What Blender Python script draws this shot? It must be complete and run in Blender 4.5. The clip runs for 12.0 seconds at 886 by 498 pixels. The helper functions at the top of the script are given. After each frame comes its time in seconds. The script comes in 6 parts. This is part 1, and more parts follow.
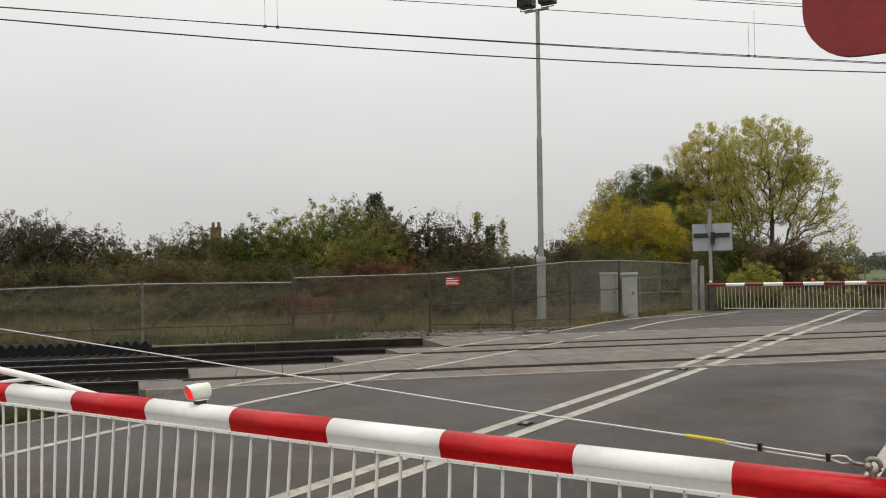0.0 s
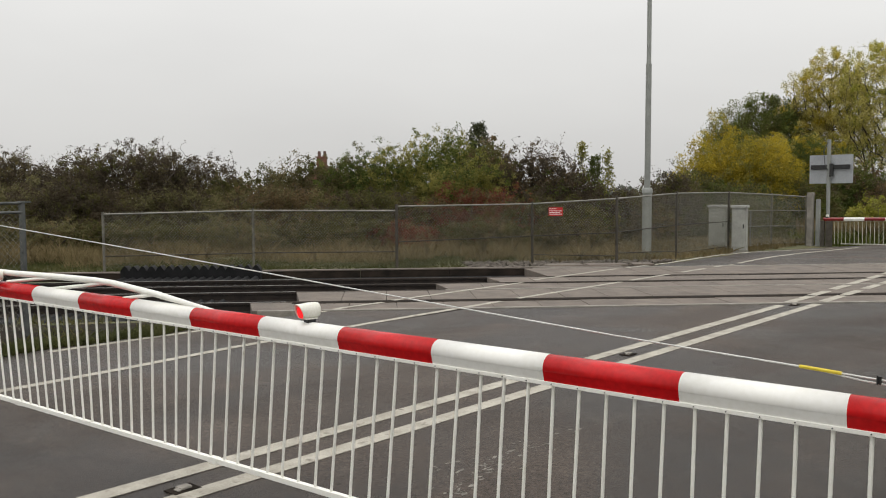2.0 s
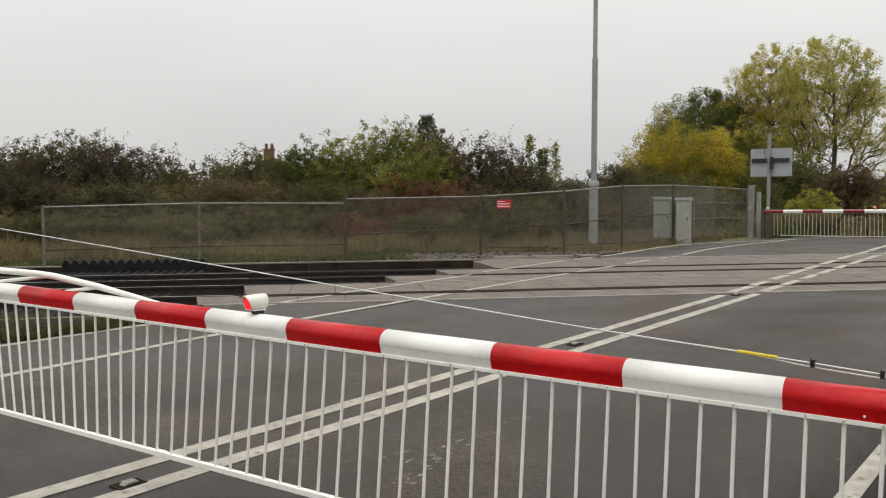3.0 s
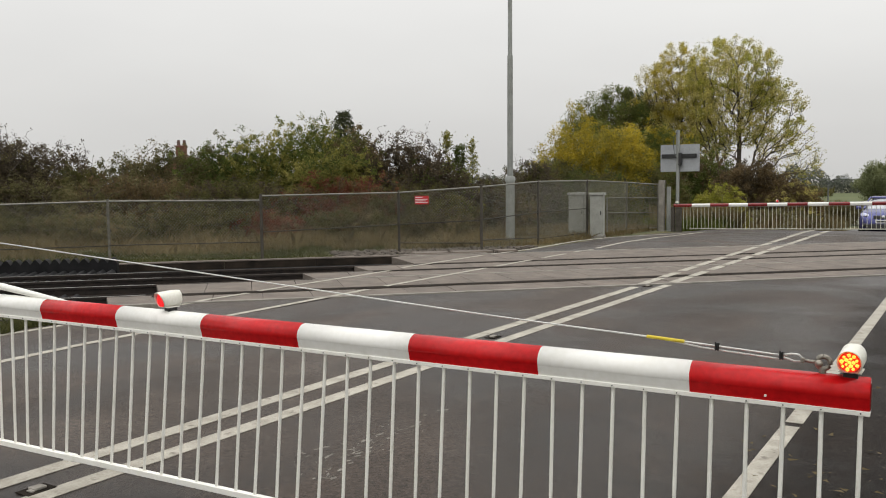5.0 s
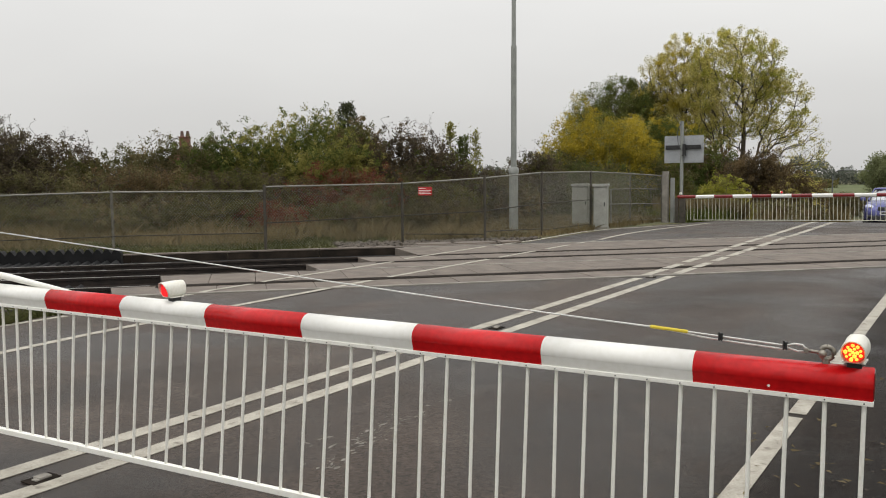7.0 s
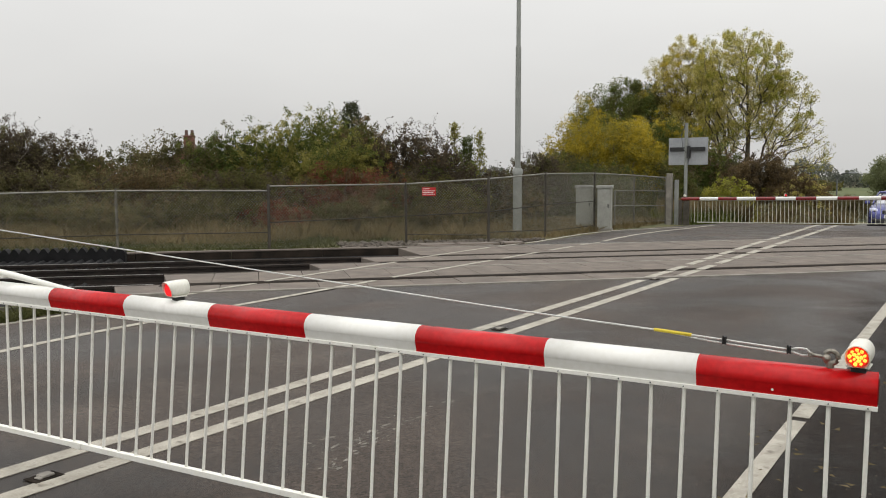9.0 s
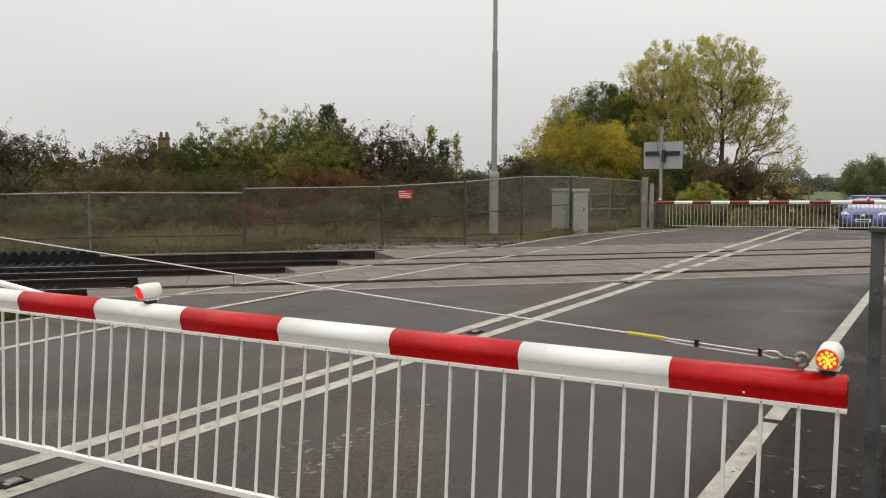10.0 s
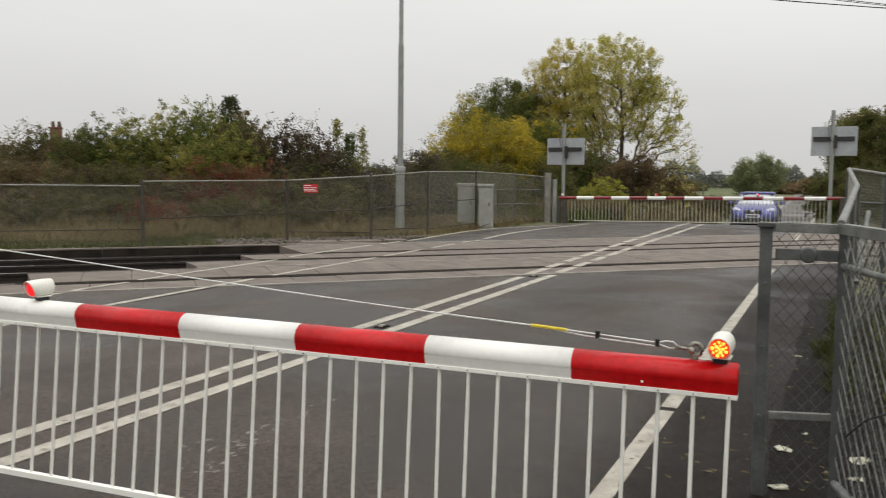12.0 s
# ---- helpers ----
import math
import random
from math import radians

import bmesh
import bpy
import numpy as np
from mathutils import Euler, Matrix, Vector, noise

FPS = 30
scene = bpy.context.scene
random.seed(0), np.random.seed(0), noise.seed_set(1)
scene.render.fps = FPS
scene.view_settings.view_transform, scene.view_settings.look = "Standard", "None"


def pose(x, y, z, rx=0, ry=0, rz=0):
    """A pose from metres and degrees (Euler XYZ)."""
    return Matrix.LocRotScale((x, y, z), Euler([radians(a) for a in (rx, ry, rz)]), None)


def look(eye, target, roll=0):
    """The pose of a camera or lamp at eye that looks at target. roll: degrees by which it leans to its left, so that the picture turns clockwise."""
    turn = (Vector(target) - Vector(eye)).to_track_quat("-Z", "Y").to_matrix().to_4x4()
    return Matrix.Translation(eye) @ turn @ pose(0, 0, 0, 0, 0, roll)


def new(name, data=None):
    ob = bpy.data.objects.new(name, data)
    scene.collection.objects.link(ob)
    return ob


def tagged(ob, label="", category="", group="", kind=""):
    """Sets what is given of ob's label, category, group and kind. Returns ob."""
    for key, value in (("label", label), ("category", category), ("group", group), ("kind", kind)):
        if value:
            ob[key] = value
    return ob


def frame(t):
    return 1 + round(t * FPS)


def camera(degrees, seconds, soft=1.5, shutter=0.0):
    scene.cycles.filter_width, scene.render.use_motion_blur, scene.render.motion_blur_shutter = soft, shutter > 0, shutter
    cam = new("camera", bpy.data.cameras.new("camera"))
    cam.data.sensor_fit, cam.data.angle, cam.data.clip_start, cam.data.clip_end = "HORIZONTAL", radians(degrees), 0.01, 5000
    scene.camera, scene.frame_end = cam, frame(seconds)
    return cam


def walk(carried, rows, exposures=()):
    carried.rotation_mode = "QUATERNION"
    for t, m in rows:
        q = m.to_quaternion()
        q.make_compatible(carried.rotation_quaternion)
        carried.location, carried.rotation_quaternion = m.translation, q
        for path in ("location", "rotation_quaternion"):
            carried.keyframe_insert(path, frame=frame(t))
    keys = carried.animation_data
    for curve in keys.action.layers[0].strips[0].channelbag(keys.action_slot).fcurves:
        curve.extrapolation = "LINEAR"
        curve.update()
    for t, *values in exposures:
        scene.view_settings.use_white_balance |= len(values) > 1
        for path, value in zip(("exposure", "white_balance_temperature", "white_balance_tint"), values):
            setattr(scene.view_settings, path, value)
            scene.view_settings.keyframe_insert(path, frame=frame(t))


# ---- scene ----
cam = camera(54.1, 12.0, soft=1.05, shutter=0.25)
PATH = [
    (0.0, (0.8063, -2.9258, 1.6665), (-0.3051, -1.2634, 1.7034), -1.01),
    (0.5, (0.8071, -2.927, 1.6606), (-0.3062, -1.2656, 1.6769), -0.88),
    (1.0, (0.8011, -2.9272, 1.656), (-0.3655, -1.3029, 1.6277), -0.86),
    (1.5, (0.7876, -2.9304, 1.6437), (-0.4729, -1.38, 1.5595), -0.72),
    (2.0, (0.7877, -2.9271, 1.638), (-0.5099, -1.4099, 1.5182), -0.39),
    (2.5, (0.793, -2.9325, 1.6344), (-0.4794, -1.395, 1.5027), -0.29),
    (3.0, (0.8058, -2.9429, 1.6276), (-0.3999, -1.353, 1.491), -0.38),
    (3.5, (0.8115, -2.9493, 1.6203), (-0.3194, -1.3065, 1.4711), -0.01),
    (3.7, (0.8118, -2.95, 1.6205), (-0.2896, -1.2879, 1.464), 0.27),
    (5.3, (0.824, -2.9547, 1.6082), (-0.2233, -1.2583, 1.4595), -0.8),
    (5.5, (0.824, -2.9547, 1.6078), (-0.2233, -1.2583, 1.4486), -0.89),
    (6.0, (0.8249, -2.9535, 1.6059), (-0.2243, -1.2594, 1.4361), -0.96),
    (6.5, (0.8235, -2.9517, 1.6062), (-0.2294, -1.2596, 1.4377), -0.81),
    (7.0, (0.8225, -2.9547, 1.6053), (-0.2347, -1.2651, 1.4397), -0.67),
    (9.0, (0.82, -2.9546, 1.6088), (-0.2437, -1.269, 1.4443), -0.31),
    (9.5, (0.8215, -2.9429, 1.6111), (-0.2227, -1.2457, 1.4407), 0.01),
    (10.0, (0.8252, -2.9435, 1.6087), (-0.1933, -1.2295, 1.4509), -0.11),
    (10.5, (0.824, -2.9442, 1.608), (-0.187, -1.2253, 1.4558), -0.27),
    (11.0, (0.8277, -2.9476, 1.6093), (-0.1746, -1.2226, 1.4677), -0.48),
    (11.5, (0.825, -2.9508, 1.6098), (-0.1541, -1.2127, 1.4661), -0.41),
    (12.0, (0.8268, -2.948, 1.6082), (0.0, -1.1348, 1.438), 0.33),
]
walk(cam, [(t, look(eye, target, roll)) for t, eye, target, roll in PATH], [(0.0, -0.07), (0.5, -0.14), (1.0, -0.15), (1.5, -0.05), (2.0, 0.0), (6.0, 0.03), (12.0, 0.02)])

# ---- light: flat overcast day ----
world = bpy.data.worlds.new("overcast_sky")
scene.world = world
world.use_nodes = True
wn = world.node_tree
wbg = wn.nodes["Background"]
sky = wn.nodes.new("ShaderNodeTexSky")
sky.sky_type = "NISHITA"
sky.sun_disc = False
sky.sun_elevation, sky.sun_rotation = radians(71), radians(151)
sky.dust_density, sky.air_density = 4.0, 1.5
cloud = wn.nodes.new("ShaderNodeMix")
cloud.data_type = "RGBA"
cloud.inputs[0].default_value = 0.97
wtc = wn.nodes.new("ShaderNodeTexCoord")
wmap = wn.nodes.new("ShaderNodeMapping")
wmap.inputs["Scale"].default_value = (1.2, 1.2, 3.5)
wnoise = wn.nodes.new("ShaderNodeTexNoise")
wnoise.inputs["Scale"].default_value = 1.3
wnoise.inputs["Detail"].default_value = 4
wramp = wn.nodes.new("ShaderNodeValToRGB")
wramp.color_ramp.elements[0].position, wramp.color_ramp.elements[0].color = 0.3, (6.2, 6.15, 6.05, 1)
wramp.color_ramp.elements[1].position, wramp.color_ramp.elements[1].color = 0.75, (7.1, 7.05, 6.9, 1)
wn.links.new(wtc.outputs["Generated"], wmap.inputs[0])
wn.links.new(wmap.outputs[0], wnoise.inputs["Vector"])
wn.links.new(wnoise.outputs[0], wramp.inputs[0])
wn.links.new(sky.outputs[0], cloud.inputs[6])
wn.links.new(wramp.outputs[0], cloud.inputs[7])
wsep = wn.nodes.new("ShaderNodeSeparateXYZ")
wn.links.new(wtc.outputs["Generated"], wsep.inputs[0])
wgrad = wn.nodes.new("ShaderNodeMapRange")
wgrad.inputs[1].default_value, wgrad.inputs[2].default_value = 0.0, 1.0
wgrad.inputs[3].default_value, wgrad.inputs[4].default_value = 0.82, 2.3
wn.links.new(wsep.outputs[2], wgrad.inputs[0])
wmul = wn.nodes.new("ShaderNodeVectorMath")
wmul.operation = "SCALE"
wn.links.new(cloud.outputs[2], wmul.inputs[0])
wn.links.new(wgrad.outputs[0], wmul.inputs["Scale"])
wn.links.new(wmul.outputs[0], wbg.inputs["Color"])
wbg.inputs["Strength"].default_value = 0.111
sun = new("sun", bpy.data.lights.new("sun", "SUN"))
sun.data.energy, sun.data.angle, sun.data.color = 0.6, radians(60), (1.0, 0.98, 0.95)
sun.matrix_world = look((0, 0, 30), (-5, 9, 0))
scene.view_settings.exposure = 0.0


# ---- materials ----
def mat(name, c1, c2, scale=4.0, rough=0.7, metal=0.0, bump=0.2, fine=60.0, spots=None, rand=0.0, wet=0.0, spec=0.5, split=(0.35, 0.65)):
    m = bpy.data.materials.new(name)
    m.use_nodes = True
    t = m.node_tree
    b = t.nodes["Principled BSDF"]
    tc = t.nodes.new("ShaderNodeTexCoord")
    n1 = t.nodes.new("ShaderNodeTexNoise")
    n1.inputs["Scale"].default_value, n1.inputs["Detail"].default_value = scale, 5
    n2 = t.nodes.new("ShaderNodeTexNoise")
    n2.inputs["Scale"].default_value, n2.inputs["Detail"].default_value = fine, 3
    for n in (n1, n2):
        t.links.new(tc.outputs["Object"], n.inputs["Vector"])
    r = t.nodes.new("ShaderNodeValToRGB")
    r.color_ramp.elements[0].position, r.color_ramp.elements[0].color = split[0], (*c1, 1)
    r.color_ramp.elements[1].position, r.color_ramp.elements[1].color = split[1], (*c2, 1)
    t.links.new(n1.outputs[0], r.inputs[0])
    mul = t.nodes.new("ShaderNodeMix")
    mul.data_type, mul.blend_type = "RGBA", "OVERLAY"
    mul.inputs[0].default_value = 0.35
    t.links.new(r.outputs[0], mul.inputs[6])
    t.links.new(n2.outputs[0], mul.inputs[7])
    out = mul.outputs[2]
    if spots:
        n3 = t.nodes.new("ShaderNodeTexNoise")
        n3.inputs["Scale"].default_value, n3.inputs["Detail"].default_value = spots[1], 6
        t.links.new(tc.outputs["Object"], n3.inputs["Vector"])
        r3 = t.nodes.new("ShaderNodeValToRGB")
        r3.color_ramp.elements[0].position, r3.color_ramp.elements[1].position = spots[2], spots[2] + spots[3]
        t.links.new(n3.outputs[0], r3.inputs[0])
        mx = t.nodes.new("ShaderNodeMix")
        mx.data_type = "RGBA"
        t.links.new(r3.outputs[0], mx.inputs[0])
        t.links.new(out, mx.inputs[6])
        mx.inputs[7].default_value = (*spots[0], 1)
        out = mx.outputs[2]
    if rand:
        oi = t.nodes.new("ShaderNodeObjectInfo")
        gm = t.nodes.new("ShaderNodeNewGeometry")
        ad = t.nodes.new("ShaderNodeMath")
        ad.operation = "ADD"
        t.links.new(oi.outputs["Random"], ad.inputs[0])
        t.links.new(gm.outputs["Random Per Island"], ad.inputs[1])
        mr = t.nodes.new("ShaderNodeMapRange")
        mr.inputs[1].default_value, mr.inputs[2].default_value = 0.0, 2.0
        mr.inputs[3].default_value, mr.inputs[4].default_value = 1 - rand, 1 + rand
        t.links.new(ad.outputs[0], mr.inputs[0])
        hs = t.nodes.new("ShaderNodeHueSaturation")
        t.links.new(mr.outputs[0], hs.inputs["Value"])
        t.links.new(out, hs.inputs["Color"])
        out = hs.outputs[0]
    t.links.new(out, b.inputs["Base Color"])
    b.inputs["Roughness"].default_value, b.inputs["Metallic"].default_value = rough, metal
    b.inputs["Specular IOR Level"].default_value = spec
    if wet:
        rr = t.nodes.new("ShaderNodeMapRange")
        rr.inputs[3].default_value, rr.inputs[4].default_value = rough - wet, rough + wet
        t.links.new(n1.outputs[0], rr.inputs[0])
        t.links.new(rr.outputs[0], b.inputs["Roughness"])
    if bump:
        bp = t.nodes.new("ShaderNodeBump")
        bp.inputs["Strength"].default_value, bp.inputs["Distance"].default_value = bump, 0.01
        t.links.new(n2.outputs[0], bp.inputs["Height"])
        t.links.new(bp.outputs[0], b.inputs["Normal"])
    return m


def glow(name, color, strength):
    m = bpy.data.materials.new(name)
    m.use_nodes = True
    b = m.node_tree.nodes["Principled BSDF"]
    b.inputs["Base Color"].default_value = (*color, 1)
    b.inputs["Emission Color"].default_value = (*color, 1)
    b.inputs["Emission Strength"].default_value = strength
    b.inputs["Roughness"].default_value = 0.2
    return m


def leaf_mat(name, c1, c2, c3):
    """Foliage whose single leaves differ."""
    m = bpy.data.materials.new(name)
    m.use_nodes = True
    t = m.node_tree
    b = t.nodes["Principled BSDF"]
    gm = t.nodes.new("ShaderNodeNewGeometry")
    tc = t.nodes.new("ShaderNodeTexCoord")
    n1 = t.nodes.new("ShaderNodeTexNoise")
    n1.inputs["Scale"].default_value, n1.inputs["Detail"].default_value = 0.55, 3
    t.links.new(tc.outputs["Object"], n1.inputs["Vector"])
    ad = t.nodes.new("ShaderNodeMath")
    ad.operation = "MULTIPLY_ADD"
    ad.inputs[1].default_value = 0.45
    t.links.new(gm.outputs["Random Per Island"], ad.inputs[0])
    mr = t.nodes.new("ShaderNodeMapRange")
    mr.inputs[1].default_value, mr.inputs[2].default_value = 0.3, 0.7
    mr.inputs[3].default_value, mr.inputs[4].default_value = 0.0, 0.55
    t.links.new(n1.outputs[0], mr.inputs[0])
    t.links.new(mr.outputs[0], ad.inputs[2])
    r = t.nodes.new("ShaderNodeValToRGB")
    r.color_ramp.elements[0].position, r.color_ramp.elements[0].color = 0.1, (*c1, 1)
    r.color_ramp.elements[1].position, r.color_ramp.elements[1].color = 0.9, (*c3, 1)
    e = r.color_ramp.elements.new(0.5)
    e.color = (*c2, 1)
    t.links.new(ad.outputs[0], r.inputs[0])
    t.links.new(r.outputs[0], b.inputs["Base Color"])
    b.inputs["Roughness"].default_value = 0.65
    b.inputs["Specular IOR Level"].default_value = 0.2
    tl = t.nodes.new("ShaderNodeBsdfTranslucent")
    t.links.new(r.outputs[0], tl.inputs["Color"])
    ms = t.nodes.new("ShaderNodeMixShader")
    ms.inputs[0].default_value = 0.5
    t.links.new(b.outputs[0], ms.inputs[1])
    t.links.new(tl.outputs[0], ms.inputs[2])
    t.links.new(ms.outputs[0], t.nodes["Material Output"].inputs["Surface"])
    return m


def asphalt_mat(name, dark, mid, pale, rough=0.6, spec=0.3, lanes=True):
    """Worn asphalt, darker and less glossy towards the right: wheel streaks, damp patches and stony grain."""
    m = mat(name, dark, mid, 0.55, rough, 0, 0.8, 190, spots=(pale, 2.3, 0.56, 0.25), spec=spec)
    t = m.node_tree
    b = t.nodes["Principled BSDF"]
    base = b.inputs["Base Color"].links[0].from_socket
    tc = t.nodes.new("ShaderNodeTexCoord")
    mp = t.nodes.new("ShaderNodeMapping")
    mp.inputs["Scale"].default_value = (1.1, 0.09, 1)
    st = t.nodes.new("ShaderNodeTexNoise")
    st.inputs["Scale"].default_value, st.inputs["Detail"].default_value = 1.0, 5
    gr = t.nodes.new("ShaderNodeTexVoronoi")
    gr.inputs["Scale"].default_value = 62
    damp = t.nodes.new("ShaderNodeTexNoise")
    damp.inputs["Scale"].default_value, damp.inputs["Detail"].default_value, damp.inputs["Distortion"].default_value = 0.42, 6, 0.6
    t.links.new(tc.outputs["Object"], mp.inputs[0])
    t.links.new(mp.outputs[0], st.inputs["Vector"])
    t.links.new(tc.outputs["Object"], gr.inputs["Vector"])
    t.links.new(tc.outputs["Object"], damp.inputs["Vector"])
    sx = t.nodes.new("ShaderNodeSeparateXYZ")
    t.links.new(tc.outputs["Object"], sx.inputs[0])

    def ranged(src, a, b2, lo, hi):
        r = t.nodes.new("ShaderNodeMapRange")
        for k, v in zip((1, 2, 3, 4), (a, b2, lo, hi)):
            r.inputs[k].default_value = v
        t.links.new(src, r.inputs[0])
        return r.outputs[0]

    def times(p, q):
        r = t.nodes.new("ShaderNodeMath")
        r.operation = "MULTIPLY"
        t.links.new(p, r.inputs[0])
        t.links.new(q, r.inputs[1])
        return r.outputs[0]
    val = times(ranged(st.outputs[0], 0.3, 0.7, 0.7, 1.32), ranged(gr.outputs["Color"], 0, 1, 0.35, 1.65))
    val = times(val, ranged(damp.outputs[0], 0.42, 0.58, 0.6, 1.14))
    if lanes:
        wob = t.nodes.new("ShaderNodeMath")
        wob.operation = "MULTIPLY_ADD"
        wob.inputs[1].default_value = 0.9
        t.links.new(damp.outputs[0], wob.inputs[0])
        off = t.nodes.new("ShaderNodeMath")
        off.operation = "SUBTRACT"
        off.inputs[1].default_value = 0.45
        t.links.new(sx.outputs[0], off.inputs[0])
        t.links.new(off.outputs[0], wob.inputs[2])
        edge = wob.outputs[0]
        lane = times(ranged(sx.outputs[0], -3.9, -2.2, 1.16, 0.96), ranged(edge, -0.62, 0.02, 1.0, 0.46))
        val = times(val, lane)
        t.links.new(ranged(lane, 0.46, 1.1, spec * 0.25, spec * 1.1), b.inputs["Specular IOR Level"])
    hs = t.nodes.new("ShaderNodeHueSaturation")
    t.links.new(val, hs.inputs["Value"])
    t.links.new(base, hs.inputs["Color"])
    t.links.new(hs.outputs[0], b.inputs["Base Color"])
    t.links.new(ranged(damp.outputs[0], 0.4, 0.62, rough - 0.2, rough + 0.12), b.inputs["Roughness"])
    return m


M_ASPHALT = asphalt_mat("asphalt", (0.0326, 0.0237, 0.0178), (0.0492, 0.0366, 0.0283), (0.07, 0.0537, 0.0423), 0.56, 0.36)
M_VERGE = asphalt_mat("dirty_verge", (0.0233, 0.018, 0.0142), (0.0364, 0.0287, 0.0232), (0.055, 0.045, 0.0357), 0.7, 0.3)
# Kerb wall: shade in the track pit is put into this dark brown.
M_PITWALL = mat("shaded_pit_wall", (0.012, 0.0095, 0.0075), (0.035, 0.026, 0.019), 3, 0.85, 0, 0.5, 40, spec=0.2)
M_SEAL = mat("oily_rail_seal", (0.013, 0.0105, 0.008), (0.026, 0.02, 0.0155), 6, 0.92, 0, 0.3, 80, spec=0.08)
M_LINE = mat("road_paint", (0.3, 0.277, 0.23), (0.43, 0.402, 0.342), 5, 0.7, 0, 0.35, 90, spots=((0.15, 0.13, 0.105), 11, 0.6, 0.14), spec=0.3)
M_CONC = mat("crossing_panel", (0.109, 0.0885, 0.072), (0.168, 0.138, 0.111), 2.5, 0.75, 0, 0.4, 120, spots=((0.09, 0.08, 0.07), 4, 0.55, 0.25), rand=0.12)
M_CONC_PALE = mat("pale_concrete", (0.2, 0.185, 0.16), (0.29, 0.27, 0.235), 4, 0.85, 0, 0.4, 80, spots=((0.16, 0.15, 0.13), 6, 0.6, 0.2))
M_BLACK = mat("black_rubber", (0.005, 0.005, 0.0055), (0.012, 0.0118, 0.0125), 5, 0.6, 0, 0.5, 60, spec=0.2)
M_RAIL = mat("rail_steel", (0.014, 0.01, 0.008), (0.03, 0.021, 0.016), 8, 0.65, 0.3, 0.2, 60)
M_RAILSHINE = mat("polished_rail", (0.34, 0.32, 0.3), (0.45, 0.43, 0.4), 8, 0.3, 0.9, 0.0, 60)
M_RAILTOP = mat("shaded_rail_head", (0.03, 0.023, 0.018), (0.06, 0.047, 0.037), 8, 0.7, 0.2, 0.0, 60, spec=0.2)
M_BALLAST = mat("ballast", (0.01, 0.008, 0.007), (0.03, 0.025, 0.021), 14, 0.9, 0, 1.0, 45)
# Dark soil; the deep pit's shade is put into its colour as well.
M_SOIL = mat("dark_soil", (0.011, 0.009, 0.007), (0.034, 0.027, 0.019), 2.2, 0.95, 0, 1.0, 50, spots=((0.06, 0.062, 0.022), 3.1, 0.58, 0.15), spec=0.1)
M_GRASS = mat("rough_grass", (0.045, 0.062, 0.018), (0.12, 0.105, 0.045), 0.9, 0.9, 0, 1.0, 60, spots=((0.15, 0.12, 0.06), 1.4, 0.52, 0.2))
M_FIELD = mat("field", (0.092, 0.108, 0.05), (0.125, 0.14, 0.068), 0.05, 0.9, 0, 0.3, 3, spec=0.1)
M_RED = mat("red_film", (0.46, 0.006, 0.008), (0.54, 0.008, 0.01), 3, 0.26, 0, 0.03, 40, spots=((0.42, 0.009, 0.011), 9, 0.66, 0.2), spec=0.3)
# Far boom: back-lit shade put into the red; near end cap: weathered.
M_RED_BACK = mat("shaded_weathered_red_film", (0.16, 0.012, 0.014), (0.22, 0.016, 0.018), 3, 0.22, 0, 0.03, 40, spec=0.7)
M_WHITE = mat("white_film", (0.78, 0.77, 0.72), (0.84, 0.83, 0.79), 3, 0.3, 0, 0.03, 40, spots=((0.6, 0.59, 0.54), 7, 0.64, 0.25))
M_WHITEPAINT = mat("white_paint", (0.8, 0.785, 0.72), (0.86, 0.85, 0.79), 8, 0.45, 0, 0.1, 80, spots=((0.5, 0.47, 0.38), 14, 0.66, 0.15))
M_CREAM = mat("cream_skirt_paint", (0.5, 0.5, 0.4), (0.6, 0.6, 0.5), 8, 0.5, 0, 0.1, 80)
M_CASE = mat("lamp_case", (0.74, 0.73, 0.65), (0.8, 0.79, 0.71), 10, 0.4, 0, 0.05, 80)
M_BLACKPL = mat("black_plastic", (0.012, 0.012, 0.012), (0.025, 0.025, 0.025), 10, 0.45, 0, 0.1, 80)
M_GALV = mat("galvanised_steel", (0.05, 0.054, 0.051), (0.1, 0.105, 0.1), 6, 0.6, 0.15, 0.15, 70, spots=((0.13, 0.13, 0.12), 8, 0.6, 0.2))
M_POLE = mat("grey_pole_paint", (0.23, 0.24, 0.225), (0.29, 0.3, 0.28), 3, 0.55, 0.2, 0.1, 50)
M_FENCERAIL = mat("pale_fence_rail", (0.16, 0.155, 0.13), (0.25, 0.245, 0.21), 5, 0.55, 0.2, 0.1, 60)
M_PALEPOST = mat("lichened_concrete_post", (0.12, 0.112, 0.092), (0.19, 0.178, 0.148), 9, 0.9, 0, 0.4, 80, spec=0.2)
M_TIMBER = mat("weathered_timber", (0.16, 0.125, 0.09), (0.26, 0.21, 0.155), 7, 0.85, 0, 0.5, 70)
M_ZINC = mat("pale_zinc_wire", (0.12, 0.123, 0.113), (0.21, 0.213, 0.197), 9, 0.5, 0.3, 0.0, 60)
M_MESH = mat("chain_link_wire", (0.17, 0.167, 0.135), (0.27, 0.262, 0.215), 12, 0.55, 0.3, 0.0, 60)
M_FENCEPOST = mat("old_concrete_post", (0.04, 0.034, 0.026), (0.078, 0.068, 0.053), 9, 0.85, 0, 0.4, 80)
M_CAB = mat("cabinet_grey", (0.27, 0.272, 0.245), (0.35, 0.352, 0.318), 4, 0.5, 0, 0.1, 50, spots=((0.3, 0.295, 0.26), 5, 0.6, 0.2))
M_BOARD = mat("aluminium_board", (0.33, 0.345, 0.36), (0.4, 0.415, 0.43), 3, 0.45, 0.4, 0.05, 40)
